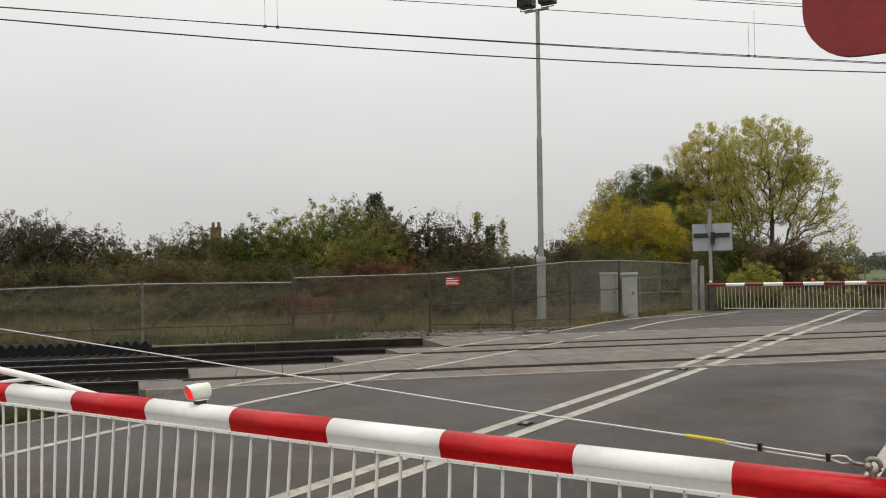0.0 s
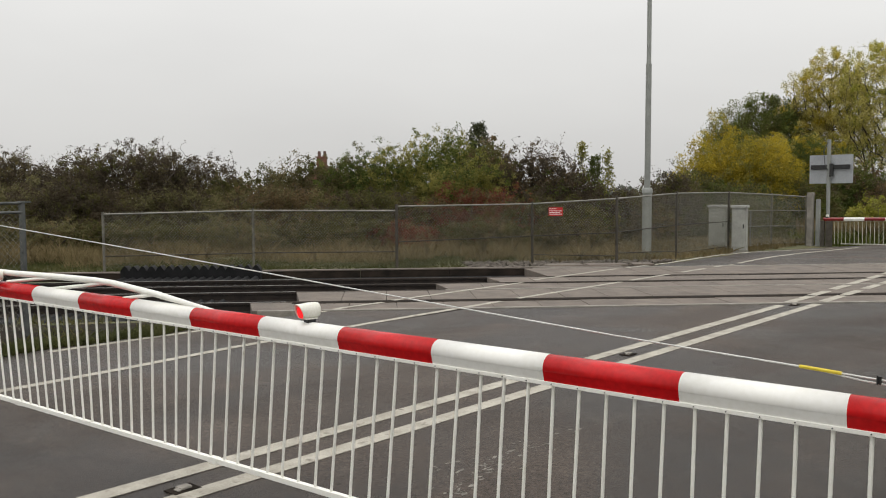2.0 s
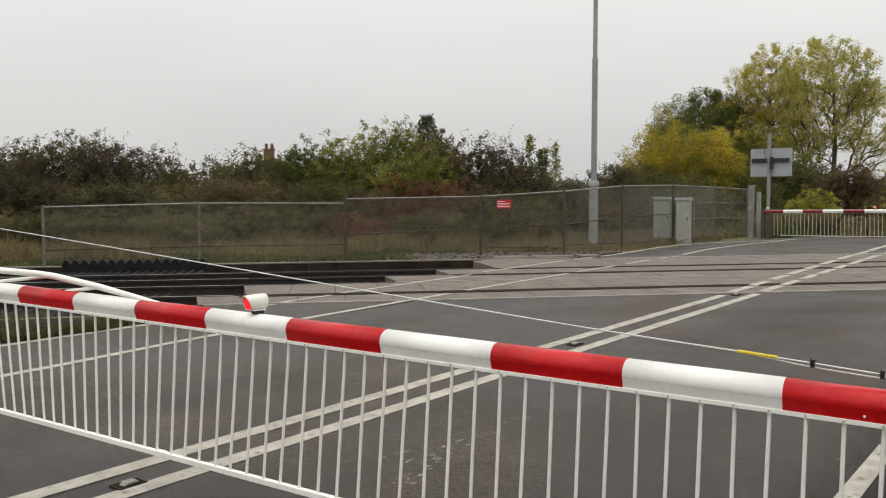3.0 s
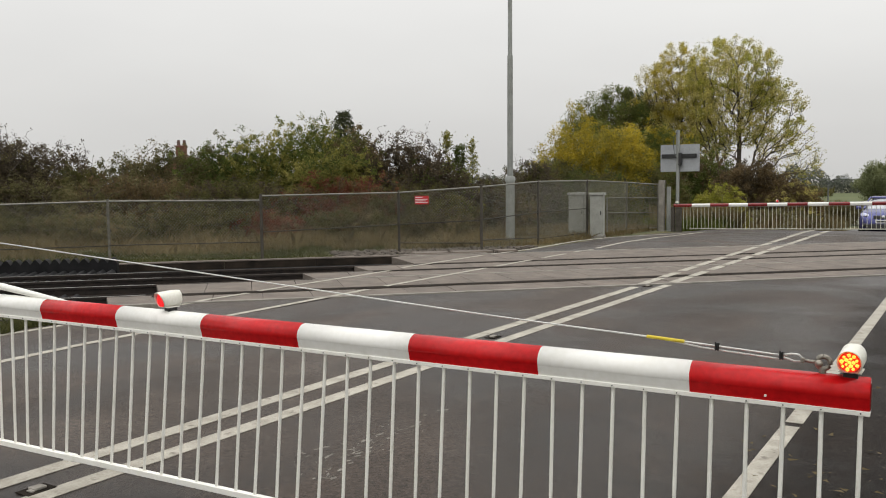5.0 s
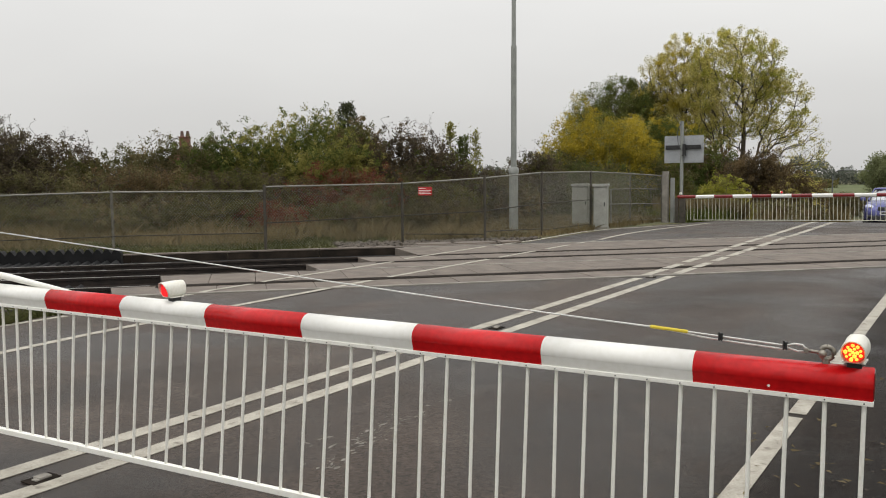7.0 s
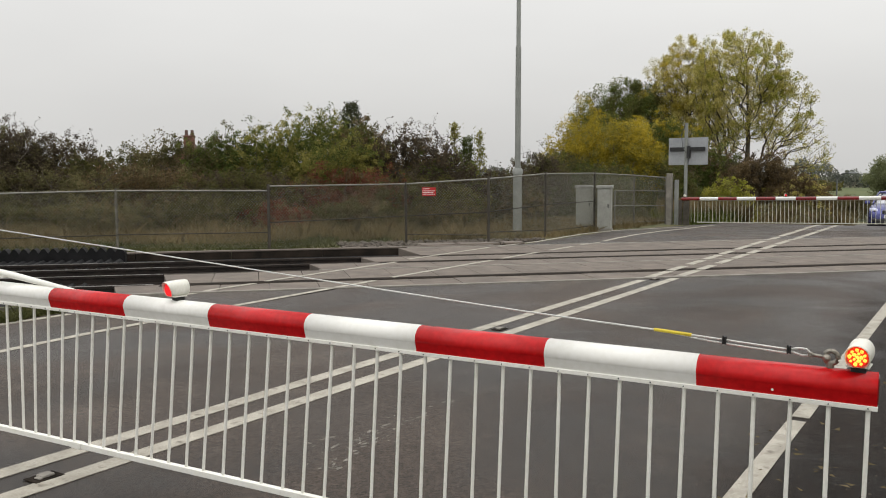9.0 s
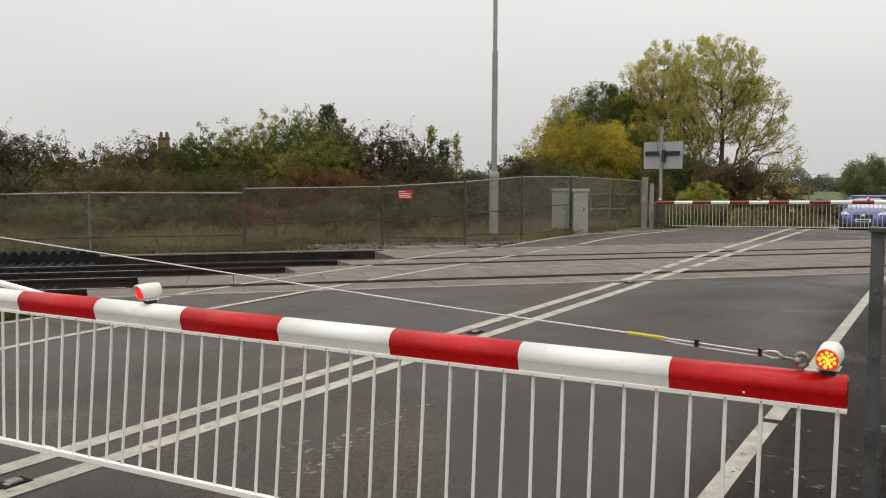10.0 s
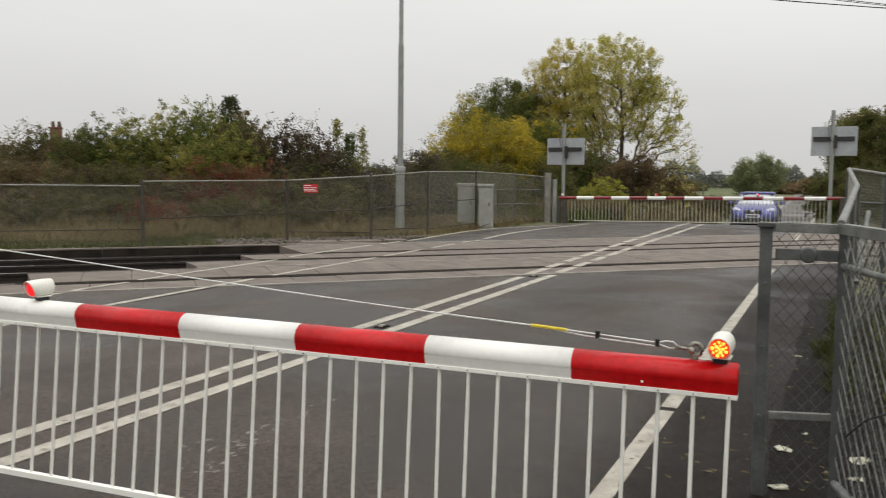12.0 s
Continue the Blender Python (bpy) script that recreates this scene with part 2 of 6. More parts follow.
M_SIGNRED = mat("sign_red", (0.45, 0.016, 0.018), (0.52, 0.022, 0.024), 4, 0.45, 0, 0.0, 40)
M_DARKRED = mat("dark_red_sign", (0.23, 0.01, 0.014), (0.26, 0.013, 0.016), 3, 0.5, 0, 0.0, 40)
M_SIGNWHITE = mat("sign_white", (0.75, 0.75, 0.73), (0.8, 0.8, 0.78), 4, 0.5, 0, 0.0, 40)
M_YELLOW = mat("yellow_sleeve", (0.6, 0.46, 0.02), (0.7, 0.55, 0.04), 14, 0.5, 0, 0.1, 80)
M_ROPE = mat("white_cable", (0.55, 0.55, 0.52), (0.68, 0.68, 0.64), 14, 0.5, 0, 0.1, 200)
M_CABLE = mat("overhead_wire", (0.02, 0.02, 0.022), (0.035, 0.035, 0.037), 8, 0.6, 0.3, 0, 40)
M_SCRAPE = mat("worn_paint", (0.11, 0.1, 0.085), (0.28, 0.26, 0.225), 9, 0.7, 0, 0.2, 90)
M_PAPER = mat("dirty_paper", (0.4, 0.39, 0.3), (0.55, 0.53, 0.42), 12, 0.9, 0, 0.3, 60)
M_STONE = mat("brown_stone", (0.07, 0.058, 0.046), (0.14, 0.118, 0.095), 9, 0.9, 0, 0.4, 60, rand=0.3)
M_BARK = mat("bark", (0.05, 0.04, 0.03), (0.1, 0.085, 0.065), 9, 0.9, 0, 0.6, 60)
M_TWIG = mat("bare_twig", (0.055, 0.042, 0.034), (0.1, 0.08, 0.065), 9, 0.9, 0, 0.3, 60)
M_BRICK = mat("red_brick", (0.15, 0.066, 0.046), (0.21, 0.096, 0.066), 6, 0.85, 0, 0.4, 60)
M_ROOF = mat("roof_tile", (0.1, 0.06, 0.05), (0.15, 0.09, 0.075), 6, 0.85, 0, 0.4, 60)
M_CAR = mat("car_paint", (0.075, 0.08, 0.21), (0.095, 0.1, 0.25), 2, 0.16, 0.5, 0, 40)
M_GLASS = mat("car_glass", (0.3, 0.31, 0.33), (0.36, 0.37, 0.39), 2, 0.05, 0.75, 0, 40, spec=1.0)
M_CHROME = mat("chrome", (0.5, 0.5, 0.52), (0.6, 0.6, 0.62), 4, 0.2, 0.9, 0, 40)
M_TYRE = mat("tyre", (0.015, 0.015, 0.015), (0.03, 0.03, 0.03), 8, 0.8, 0, 0.3, 60)
M_RUST = mat("weathered_shackle", (0.17, 0.155, 0.13), (0.36, 0.33, 0.28), 30, 0.5, 0.7, 0.3, 150)
M_RED_LED = glow("lit_red_lens", (0.85, 0.02, 0.025), 0.75)
M_AMBER_LED = glow("lit_led", (0.75, 0.03, 0.01), 0.45)
M_AMBER_CORE = glow("lit_led_core", (1.0, 0.36, 0.045), 2.0)
M_LENS = mat("red_lens", (0.5, 0.02, 0.02), (0.6, 0.03, 0.03), 6, 0.15, 0, 0.0, 40)
M_HEAD = glow("headlamp_glow", (0.5, 0.52, 0.68), 0.03)
L_HEDGE = leaf_mat("hedge_leaves", (0.062, 0.066, 0.022), (0.12, 0.112, 0.038), (0.19, 0.155, 0.06))
L_BROWN = leaf_mat("russet_leaves", (0.085, 0.062, 0.032), (0.165, 0.118, 0.058), (0.24, 0.165, 0.085))
L_GREEN = leaf_mat("green_leaves", (0.055, 0.075, 0.018), (0.12, 0.145, 0.033), (0.22, 0.22, 0.055))
L_LIME = leaf_mat("lime_leaves", (0.135, 0.138, 0.032), (0.265, 0.25, 0.06), (0.4, 0.345, 0.11))
L_YELLOW = leaf_mat("yellow_leaves", (0.17, 0.145, 0.016), (0.39, 0.305, 0.03), (0.58, 0.45, 0.05))
L_OLIVE = leaf_mat("olive_autumn_leaves", (0.27, 0.245, 0.07), (0.5, 0.44, 0.125), (0.66, 0.575, 0.2))
L_MIXED = leaf_mat("mixed_leaves", (0.07, 0.065, 0.03), (0.155, 0.13, 0.058), (0.25, 0.19, 0.09))
L_PURPLE = leaf_mat("dark_bramble_leaves", (0.05, 0.04, 0.026), (0.092, 0.071, 0.045), (0.155, 0.122, 0.076))
L_CONIFER = leaf_mat("dark_conifer_needles", (0.034, 0.042, 0.022), (0.06, 0.068, 0.033), (0.09, 0.095, 0.045))
L_RED = leaf_mat("red_leaves", (0.11, 0.045, 0.026), (0.2, 0.07, 0.04), (0.25, 0.11, 0.06))
L_DRY = leaf_mat("dry_grass_blades", (0.1, 0.08, 0.036), (0.195, 0.152, 0.074), (0.32, 0.25, 0.132))
L_SAGE = leaf_mat("grey_olive_leaves", (0.1, 0.094, 0.04), (0.175, 0.158, 0.07), (0.26, 0.225, 0.11))
L_SPRING = leaf_mat("bright_lime_leaves", (0.2, 0.215, 0.03), (0.36, 0.355, 0.06), (0.52, 0.47, 0.1))
L_GRASS = leaf_mat("grass_blades", (0.036, 0.046, 0.013), (0.074, 0.083, 0.025), (0.122, 0.115, 0.045))
# Distance haze is put into the pale colours of these two leaf materials.
L_FARGREEN = leaf_mat("hazed_green_leaves", (0.13, 0.148, 0.07), (0.2, 0.22, 0.105), (0.27, 0.285, 0.145))
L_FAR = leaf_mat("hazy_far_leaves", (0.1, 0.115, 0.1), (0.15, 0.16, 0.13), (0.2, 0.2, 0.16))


# ---- mesh helpers ----
def part(name, bm, material, parent=None, label="", smooth=False):
    me = bpy.data.meshes.new(name)
    if smooth:
        for f in bm.faces:
            f.smooth = True
    bm.to_mesh(me)
    bm.free()
    me.materials.append(material)
    ob = new(name, me)
    if parent:
        ob.parent = parent
    if label:
        ob["label"] = label
    return ob


def empty(name, m, label, category, group="", kind=""):
    e = new(name)
    e.empty_display_size = 0.2
    e.matrix_basis = m
    return tagged(e, label, category, group, kind)


def raw(name, verts, faces, material, parent=None, smooth=False):
    """A mesh from numpy arrays of vertices and quads."""
    me = bpy.data.meshes.new(name)
    v = np.asarray(verts, dtype=np.float32).reshape(-1, 3)
    f = np.asarray(faces, dtype=np.int32)
    k = f.shape[1]
    me.vertices.add(len(v))
    me.vertices.foreach_set("co", v.ravel())
    me.loops.add(f.size)
    me.loops.foreach_set("vertex_index", f.ravel())
    me.polygons.add(len(f))
    me.polygons.foreach_set("loop_start", np.arange(0, f.size, k, dtype=np.int32))
    if smooth:
        me.polygons.foreach_set("use_smooth", np.ones(len(f), dtype=bool))
    me.update(calc_edges=True)
    me.materials.append(material)
    ob = new(name, me)
    if parent:
        ob.parent = parent
    return ob


def box(bm, lo, hi, bevel=0.0, m=None):
    """Adds a box from corner lo to corner hi, with bevelled edges."""
    r = bmesh.ops.create_cube(bm, size=1.0)
    vs = r["verts"]
    c = [(a + b) / 2 for a, b in zip(lo, hi)]
    d = [b - a for a, b in zip(lo, hi)]
    for v in vs:
        v.co = Vector((v.co.x * d[0] + c[0], v.co.y * d[1] + c[1], v.co.z * d[2] + c[2]))
    if bevel:
        es = list({e for v in vs for e in v.link_edges})
        r = bmesh.ops.bevel(bm, geom=es, offset=bevel, segments=2, affect="EDGES", profile=0.6)
        vs = list({v for f in r["faces"] for v in f.verts} | {v for v in vs if v.is_valid})
    if m is not None:
        bmesh.ops.transform(bm, matrix=m, verts=vs)
    return vs


def tube(bm, pts, radii, seg=10, cap=True):
    """A tapered tube through points."""
    pts = [Vector(p) for p in pts]
    if not isinstance(radii, (list, tuple)):
        radii = [radii] * len(pts)
    rings = []
    for i, p in enumerate(pts):
        d = (pts[min(i + 1, len(pts) - 1)] - pts[max(i - 1, 0)]).normalized()
        a = d.cross(Vector((0, 0, 1)) if abs(d.z) < 0.9 else Vector((1, 0, 0))).normalized()
        b = d.cross(a)
        rings.append([bm.verts.new(p + radii[i] * (math.cos(k * 2 * math.pi / seg) * a + math.sin(k * 2 * math.pi / seg) * b)) for k in range(seg)])
    for r0, r1 in zip(rings, rings[1:]):
        for k in range(seg):
            bm.faces.new((r0[k], r0[(k + 1) % seg], r1[(k + 1) % seg], r1[k])).smooth = True
    if cap:
        # ends of their own vertices, so that the sides shade evenly to the end
        for ring in (rings[0], list(reversed(rings[-1]))):
            bm.faces.new([bm.verts.new(v.co) for v in ring])
    bmesh.ops.recalc_face_normals(bm, faces=list({f for r in rings for v in r for f in v.link_faces}))


def profile(bm, section, x0, x1):
    """A section of (y, z) points drawn out along x, closed at both ends."""
    a = [bm.verts.new((x0, y, z)) for y, z in section]
    b = [bm.verts.new((x1, y, z)) for y, z in section]
    n = len(section)
    for k in range(n):
        bm.faces.new((a[k], a[(k + 1) % n], b[(k + 1) % n], b[k]))
    bm.faces.new(list(reversed(a)))
    bm.faces.new(b)
    bmesh.ops.recalc_face_normals(bm, faces=bm.faces)


U = Vector((0.713, 0.701, 0))   # along the railway
N = Vector((-0.701, 0.713, 0))  # across it, away from the camera


def rail_point(s, n, z=0.0):
    return Vector((s * U.x + n * N.x, s * U.y + n * N.y, z))


def road_z(y):
    """The road lies level over the crossing and drops behind it."""
    f = min(max((y - 27.0) / 9.0, 0), 1)
    return -0.8 * f * f * (3 - 2 * f)


RAILS = (11.02, 12.49, 13.62, 14.74)


# ---- ground, road, railway ----
def ground_z(x, y):
    s, n = x * U.x + y * U.y, x * N.x + y * N.y
    z = -0.04 + road_z(y) - (0.05 if y > 27 else 0)
    if 9.4 < n < 17.2:
        e = min(n - 9.4, 17.2 - n, 0.7) / 0.7
        z -= 0.26 * e
    return z


def build_ground():
    ss = list(np.arange(-46, -12, 2.0)) + list(np.arange(-12, 30, 0.75)) + list(np.arange(30, 62, 2.5))
    ss = [-1500, -500, -200, -90] + ss + [75, 100, 150, 250, 500, 1500]
    nn = list(np.arange(-20, 9, 1.5)) + list(np.arange(9.2, 17.6, 0.2)) + list(np.arange(17.8, 60, 1.5))
    nn = [-1200, -300, -80, -40] + nn + [70, 90, 130, 200, 400, 1500]
    verts, faces = [], []
    for n in nn:
        for s in ss:
            p = rail_point(s, n)
            far = max(abs(s), abs(n)) > 70
            verts.append((p.x, p.y, -0.9 if far else ground_z(p.x, p.y) + 0.03 * noise.noise(Vector((p.x * 0.5, p.y * 0.5, 0)))))
    w = len(ss)
    for j in range(len(nn) - 1):
        for i in range(w - 1):
            faces.append((j * w + i, j * w + i + 1, (j + 1) * w + i + 1, (j + 1) * w + i))
    ob = raw("ground", verts, faces, M_GRASS)
    tagged(ob, "rough autumn grass ground with dry brown patches", "ground", kind="structure")


def strip(name, xs, ys, dz, material, label, category, kind="structure", thick=0.03):
    """A slab between x limits along y that follows the road's height."""
    bm = bmesh.new()
    rows = []
    for y in ys:
        rows.append([bm.verts.new((x, y, road_z(y) + dz)) for x in (xs(y) if callable(xs) else xs)])
    for a, b in zip(rows, rows[1:]):
        for k in range(len(a) - 1):
            bm.faces.new((a[k], a[k + 1], b[k + 1], b[k]))
    r = bmesh.ops.extrude_face_region(bm, geom=bm.faces[:])
    for v in r["geom"]:
        if isinstance(v, bmesh.types.BMVert):
            v.co.z -= thick
    bmesh.ops.recalc_face_normals(bm, faces=bm.faces)
    ob = part(name, bm, material)
    return tagged(ob, label, category, kind=kind)


def far_shift(y):
    """The far road bends gently aside."""
    return 0.0 if y < 50 else 0.0002 * (y - 50) ** 2


def build_road():
    ys = [-60, -20, -8] + list(np.arange(-4, 27, 2.0)) + list(np.arange(27, 40, 1.0)) + list(np.arange(40, 300, 10.0))

    def limits(y):
        if y < 22:
            return (-8.62, 2.4 if y < 1.2 else 1.0)
        f, g = min((y - 22) / 6, 1), min(max((y - 32) / 16, 0), 1)
        return (-8.62 + 2.0 * f + 3.0 * g - far_shift(y), 1.0 - 1.1 * f - 0.2 * g - far_shift(y))
    strip("road", limits, ys, 0.0, M_ASPHALT, "worn dark grey asphalt road over the level crossing", "road", thick=0.25)


def line_piece(parent, pts, width, closed=None):
    """A painted line along points on the road, a little proud of it."""
    bm = bmesh.new()
    pts = [Vector((x, y, 0)) for x, y in pts]
    rows = []
    for i, p in enumerate(pts):
        d = (pts[min(i + 1, len(pts) - 1)] - pts[max(i - 1, 0)]).normalized()
        a = Vector((-d.y, d.x, 0)) * width / 2
        lift = panel_lift(p.x, p.y)
        rows.append([bm.verts.new(q + Vector((0, 0, road_z(p.y) + lift))) for q in (p + a, p - a)])
    for a, b in zip(rows, rows[1:]):
        bm.faces.new((a[0], a[1], b[1], b[0]))
    r = bmesh.ops.extrude_face_region(bm, geom=bm.faces[:])
    for v in r["geom"]:
        if isinstance(v, bmesh.types.BMVert):
            v.co.z += 0.004
    bmesh.ops.recalc_face_normals(bm, faces=bm.faces)
    return part("line", bm, M_LINE, parent)


def panel_lift(x, y):
    n = x * N.x + y * N.y
    return 0.016 if 9.9 < n < 16.8 else 0.002


def build_lines():
    holder = empty("road_marking", pose(0, 0, 0), "worn white painted lines on the crossing road", "road marking", kind="structure")
    steps = lambda x, a, b, d=0.5: [(x, y) for y in np.arange(a, b + 0.01, d)]
    for x in (-3.71, -3.34):
        y = 10.2 if x < -3.5 else 10.6
        line_piece(holder, steps(x, -14, y), 0.14)
        y += 0.14
        for k, (d, g) in enumerate([(1.0, 0.12), (0.8, 0.35), (0.9, 0.2), (1.1, 0.2), (0.9, 0.35), (1.3, 0.2), (1.4, 0.25), (1.6, 0.2), (2.0, 0.2), (1.8, 0.2), (2.6, 0.1), (1.2, 0.1)]):
            line_piece(holder, steps(x - 0.02 * k * (x < -3.5), y, y + d, d / 2), 0.15)
            y += d + g
    line_piece(holder, steps(-0.2, -14, 3.04), 0.112)
    line_piece(holder, steps(-0.195, 3.1, 13.2), 0.112)
    line_piece(holder, steps(-0.16, 20.5, 30, 1.0), 0.12)
    line_piece(holder, [(-0.45 - far_shift(y), y) for y in range(46, 120, 6)], 0.14)
    line_piece(holder, [(-3.3 - far_shift(y), y) for y in range(50, 120, 6)], 0.14)
    line_piece(holder, [(-6.3, -4), (-6.86, 0), (-6.95, 1.3), (-7.11, 2.7), (-7.23, 4.9), (-7.23, 7.8)], 0.11)
    for a, b in ((8.3, 11.6), (12.0, 13.6), (14.2, 15.4), (15.9, 17.0)):
        line_piece(holder, steps(-7.25, a, b, (b - a) / 3), 0.1)
    line_piece(holder, [(-7.3, 17.4), (-7.4, 18.6), (-7.45, 20), (-7.3, 22), (-7.05, 23.5), (-6.8, 25.5), (-6.75, 30)], 0.11)
    line_piece(holder, steps(-8.45, 1.35, 3.6), 0.1)
    for a, b in ((5.0, 6.6), (6.9, 10.4), (11.0, 14.2)):
        line_piece(holder, steps(-8.6 - 0.03 * (a - 5), a, b, (b - a) / 4), 0.1)
    line_piece(holder, [(-8.75, 14.6), (-8.7, 16.5), (-8.8, 18.4), (-8.85, 20), (-8.6, 21.6), (-7.9, 23.2), (-7.2, 24.4)], 0.1)


def build_rails():
    for n in RAILS:
        e = empty("rail", pose(0, 0, 0), "brown steel railway rail with a worn head, coloured darker in the deck", "rail", group="rails", kind="structure")
        bm = bmesh.new()
        m = Matrix(((U.x, N.x, 0, n * N.x), (U.y, N.y, 0, n * N.y), (0, 0, 1, 0), (0, 0, 0, 1)))
        sec = [(-0.07, -0.145), (0.07, -0.145), (0.07, -0.133), (0.01, -0.118), (0.01, -0.03), (0.035, -0.022), (0.035, 0.008), (0.03, 0.013), (-0.03, 0.013), (-0.035, 0.008), (-0.035, -0.022), (-0.01, -0.03), (-0.01, -0.118), (-0.07, -0.133)]
        profile(bm, sec, -45, 70)
        bmesh.ops.transform(bm, matrix=m, verts=bm.verts)
        part("rail_body", bm, M_RAIL, e)
        # flangeway shade is put into the head's colour within the deck
        bm = bmesh.new()
        box(bm, (-3.0, -0.026, 0.0135), (70, 0.026, 0.0165))
        bmesh.ops.transform(bm, matrix=m, verts=bm.verts)
        part("rail_head", bm, M_RAILTOP, e, "rail head in the road with flangeway shade in its colour")
        bm = bmesh.new()
        box(bm, (-45, -0.024, 0.0135), (-3.01, 0.024, 0.0165))
        bmesh.ops.transform(bm, matrix=m, verts=bm.verts)
        part("rail_head", bm, M_RAILSHINE, e, "bright worn rail head")


def build_panels():
    holder = empty("crossing_deck", pose(0, 0, 0), "grey brown concrete level crossing deck of panels between rails", "crossing deck", kind="structure")
    g = 0.072
    bands = [(9.98, RAILS[0] - g, -3.45), (RAILS[0] + g, RAILS[1] - g, -2.88), (RAILS[1] + g, RAILS[2] - g, -0.4), (RAILS[2] + g, RAILS[3] - g, 0.7), (RAILS[3] + g, 16.72, 1.8)]
    rng = random.Random(3)
    for n0, n1, start in bands:
        s = start
        first = True
        while s < 26:
            w = 0.72
            bm = bmesh.new()
            vs = box(bm, (s + 0.0035, n0, -0.16), (s + w - 0.0035, n1, 0.012 + rng.uniform(-0.002, 0.003)), 0.008)
            if first:
                for v in bm.verts:
                    if v.co.x < s + 0.3:
                        v.co.x += 0.06 - 0.17 * (v.co.y - n0) / (n1 - n0)
                first = False
            bmesh.ops.transform(bm, matrix=Matrix(((U.x, N.x, 0, 0), (U.y, N.y, 0, 0), (0, 0, 1, 0), (0, 0, 0, 1))), verts=bm.verts)
            part("panel", bm, M_CONC, holder)
            s += w


def build_trackbed():
    """Ballast between the fences, on both sides of the deck."""
    rng = np.random.default_rng(5)
    for s0, s1 in ((-45.0, 3.0), (22.0, 70.0)):
        ss, nn = np.arange(s0, s1, 0.14), np.arange(9.5, 17.0, 0.14)
        zz = -0.2 + rng.normal(size=(len(nn), len(ss))) * 0.022
        verts = [tuple(rail_point(s + rng.uniform(-0.04, 0.04), n + rng.uniform(-0.04, 0.04), zz[j, i])) for j, n in enumerate(nn) for i, s in enumerate(ss)]
        w = len(ss)
        faces = [(j * w + i, j * w + i + 1, (j + 1) * w + i + 1, (j + 1) * w + i) for j in range(len(nn) - 1) for i in range(w - 1)]
        tagged(raw("ballast", verts, faces, M_BALLAST), "dark oily stone ballast between the rails", "ballast", kind="stuff")


def rail_frame(bm):
    bmesh.ops.transform(bm, matrix=Matrix(((U.x, N.x, 0, 0), (U.y, N.y, 0, 0), (0, 0, 1, 0), (0, 0, 0, 1))), verts=bm.verts)


def build_trespass_guards():
    """Black ridged panels that nobody can walk on, beside the deck."""
    bays = [(10.0, 10.95, -0.09), (11.14, 12.4, -0.08), (12.6, 13.5, -0.08), (13.72, 14.76, -0.06), (14.95, 16.28, -0.03), (16.3, 16.6, 0.2)]
    for n0, n1, top in bays:
        e = empty("trespass_guard", pose(0, 0, 0), "black ridged anti-trespass panel across the track", "trespass guard", group="trespass guards")
        s = -7.1
        while s < -4.25:
            bm = bmesh.new()
            w = 0.185
            for k, (a, b) in enumerate(((n0, n1),)):
                sec = [(s, -0.2), (s + w, -0.2), (s + w, top - 0.1), (s + w * 0.68, top - 0.02), (s + w * 0.5, top), (s + w * 0.32, top - 0.02), (s, top - 0.1)]
                v0 = [bm.verts.new((q, a, z)) for q, z in sec]
                v1 = [bm.verts.new((q, b, z)) for q, z in sec]
                m = len(sec)
                for i in range(m):
                    bm.faces.new((v0[i], v0[(i + 1) % m], v1[(i + 1) % m], v1[i]))
                bm.faces.new(v0)
                bm.faces.new(list(reversed(v1)))
            bmesh.ops.recalc_face_normals(bm, faces=bm.faces)
            rail_frame(bm)
            part("ridge", bm, M_BLACK, e)
            s += w
    # rubber floor between guards and deck
    for n0, n1, s1 in ((10.0, 10.95, -3.3), (11.14, 12.4, -2.85), (12.6, 13.5, -0.4), (13.72, 14.76, 0.7), (14.95, 16.8, 1.8)):
        bm = bmesh.new()
        box(bm, (-4.2, n0, -0.2), (s1 - 0.02, n1, -0.15), 0.01)
        rail_frame(bm)
        tagged(part("rubber_mat", bm, M_BLACK), "black rubber mat between rail and deck", "rubber mat", group="rubber mats")


def build_kerb():
    """Concrete edge wall along the far side of the track."""
    e = empty("trackside_kerb", pose(0, 0, 0), "long low concrete kerb beside the railway with a pale top edge", "kerb", kind="structure")
    s = -42.0
    while s < 2.2:
        bm = bmesh.new()
        box(bm, (s + 0.005, 16.86, -0.3), (s + 1.995, 17.02, 0.0), 0.01)
        rail_frame(bm)
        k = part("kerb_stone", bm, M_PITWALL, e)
        bm = bmesh.new()
        box(bm, (s + 0.005, 16.85, 0.001), (s + 1.995, 17.06, 0.03), 0.006)
        rail_frame(bm)
        part("coping", bm, M_CONC, e)
        s += 2.0
    bm = bmesh.new()
    box(bm, (-1.0, 14.16, -0.15), (-0.23, 14.4, -0.08), 0.012)
    rail_frame(bm)
    tagged(part("timber_block", bm, M_TIMBER), "pale weathered timber block lying between the rails", "timber")
    # loose slabs behind the deck
    for s0, n0, w, d in ((2.3, 17.05, 0.85, 0.55), (3.25, 17.1, 0.95, 0.5), (4.35, 17.2, 0.5, 0.4)):
        bm = bmesh.new()
        box(bm, (s0, n0, -0.06), (s0 + w, n0 + d, 0.05), 0.012)
        rail_frame(bm)
        tagged(part("concrete_slab", bm, M_CONC), "flat weathered concrete slab at the deck edge", "slab", group="slabs by the deck")


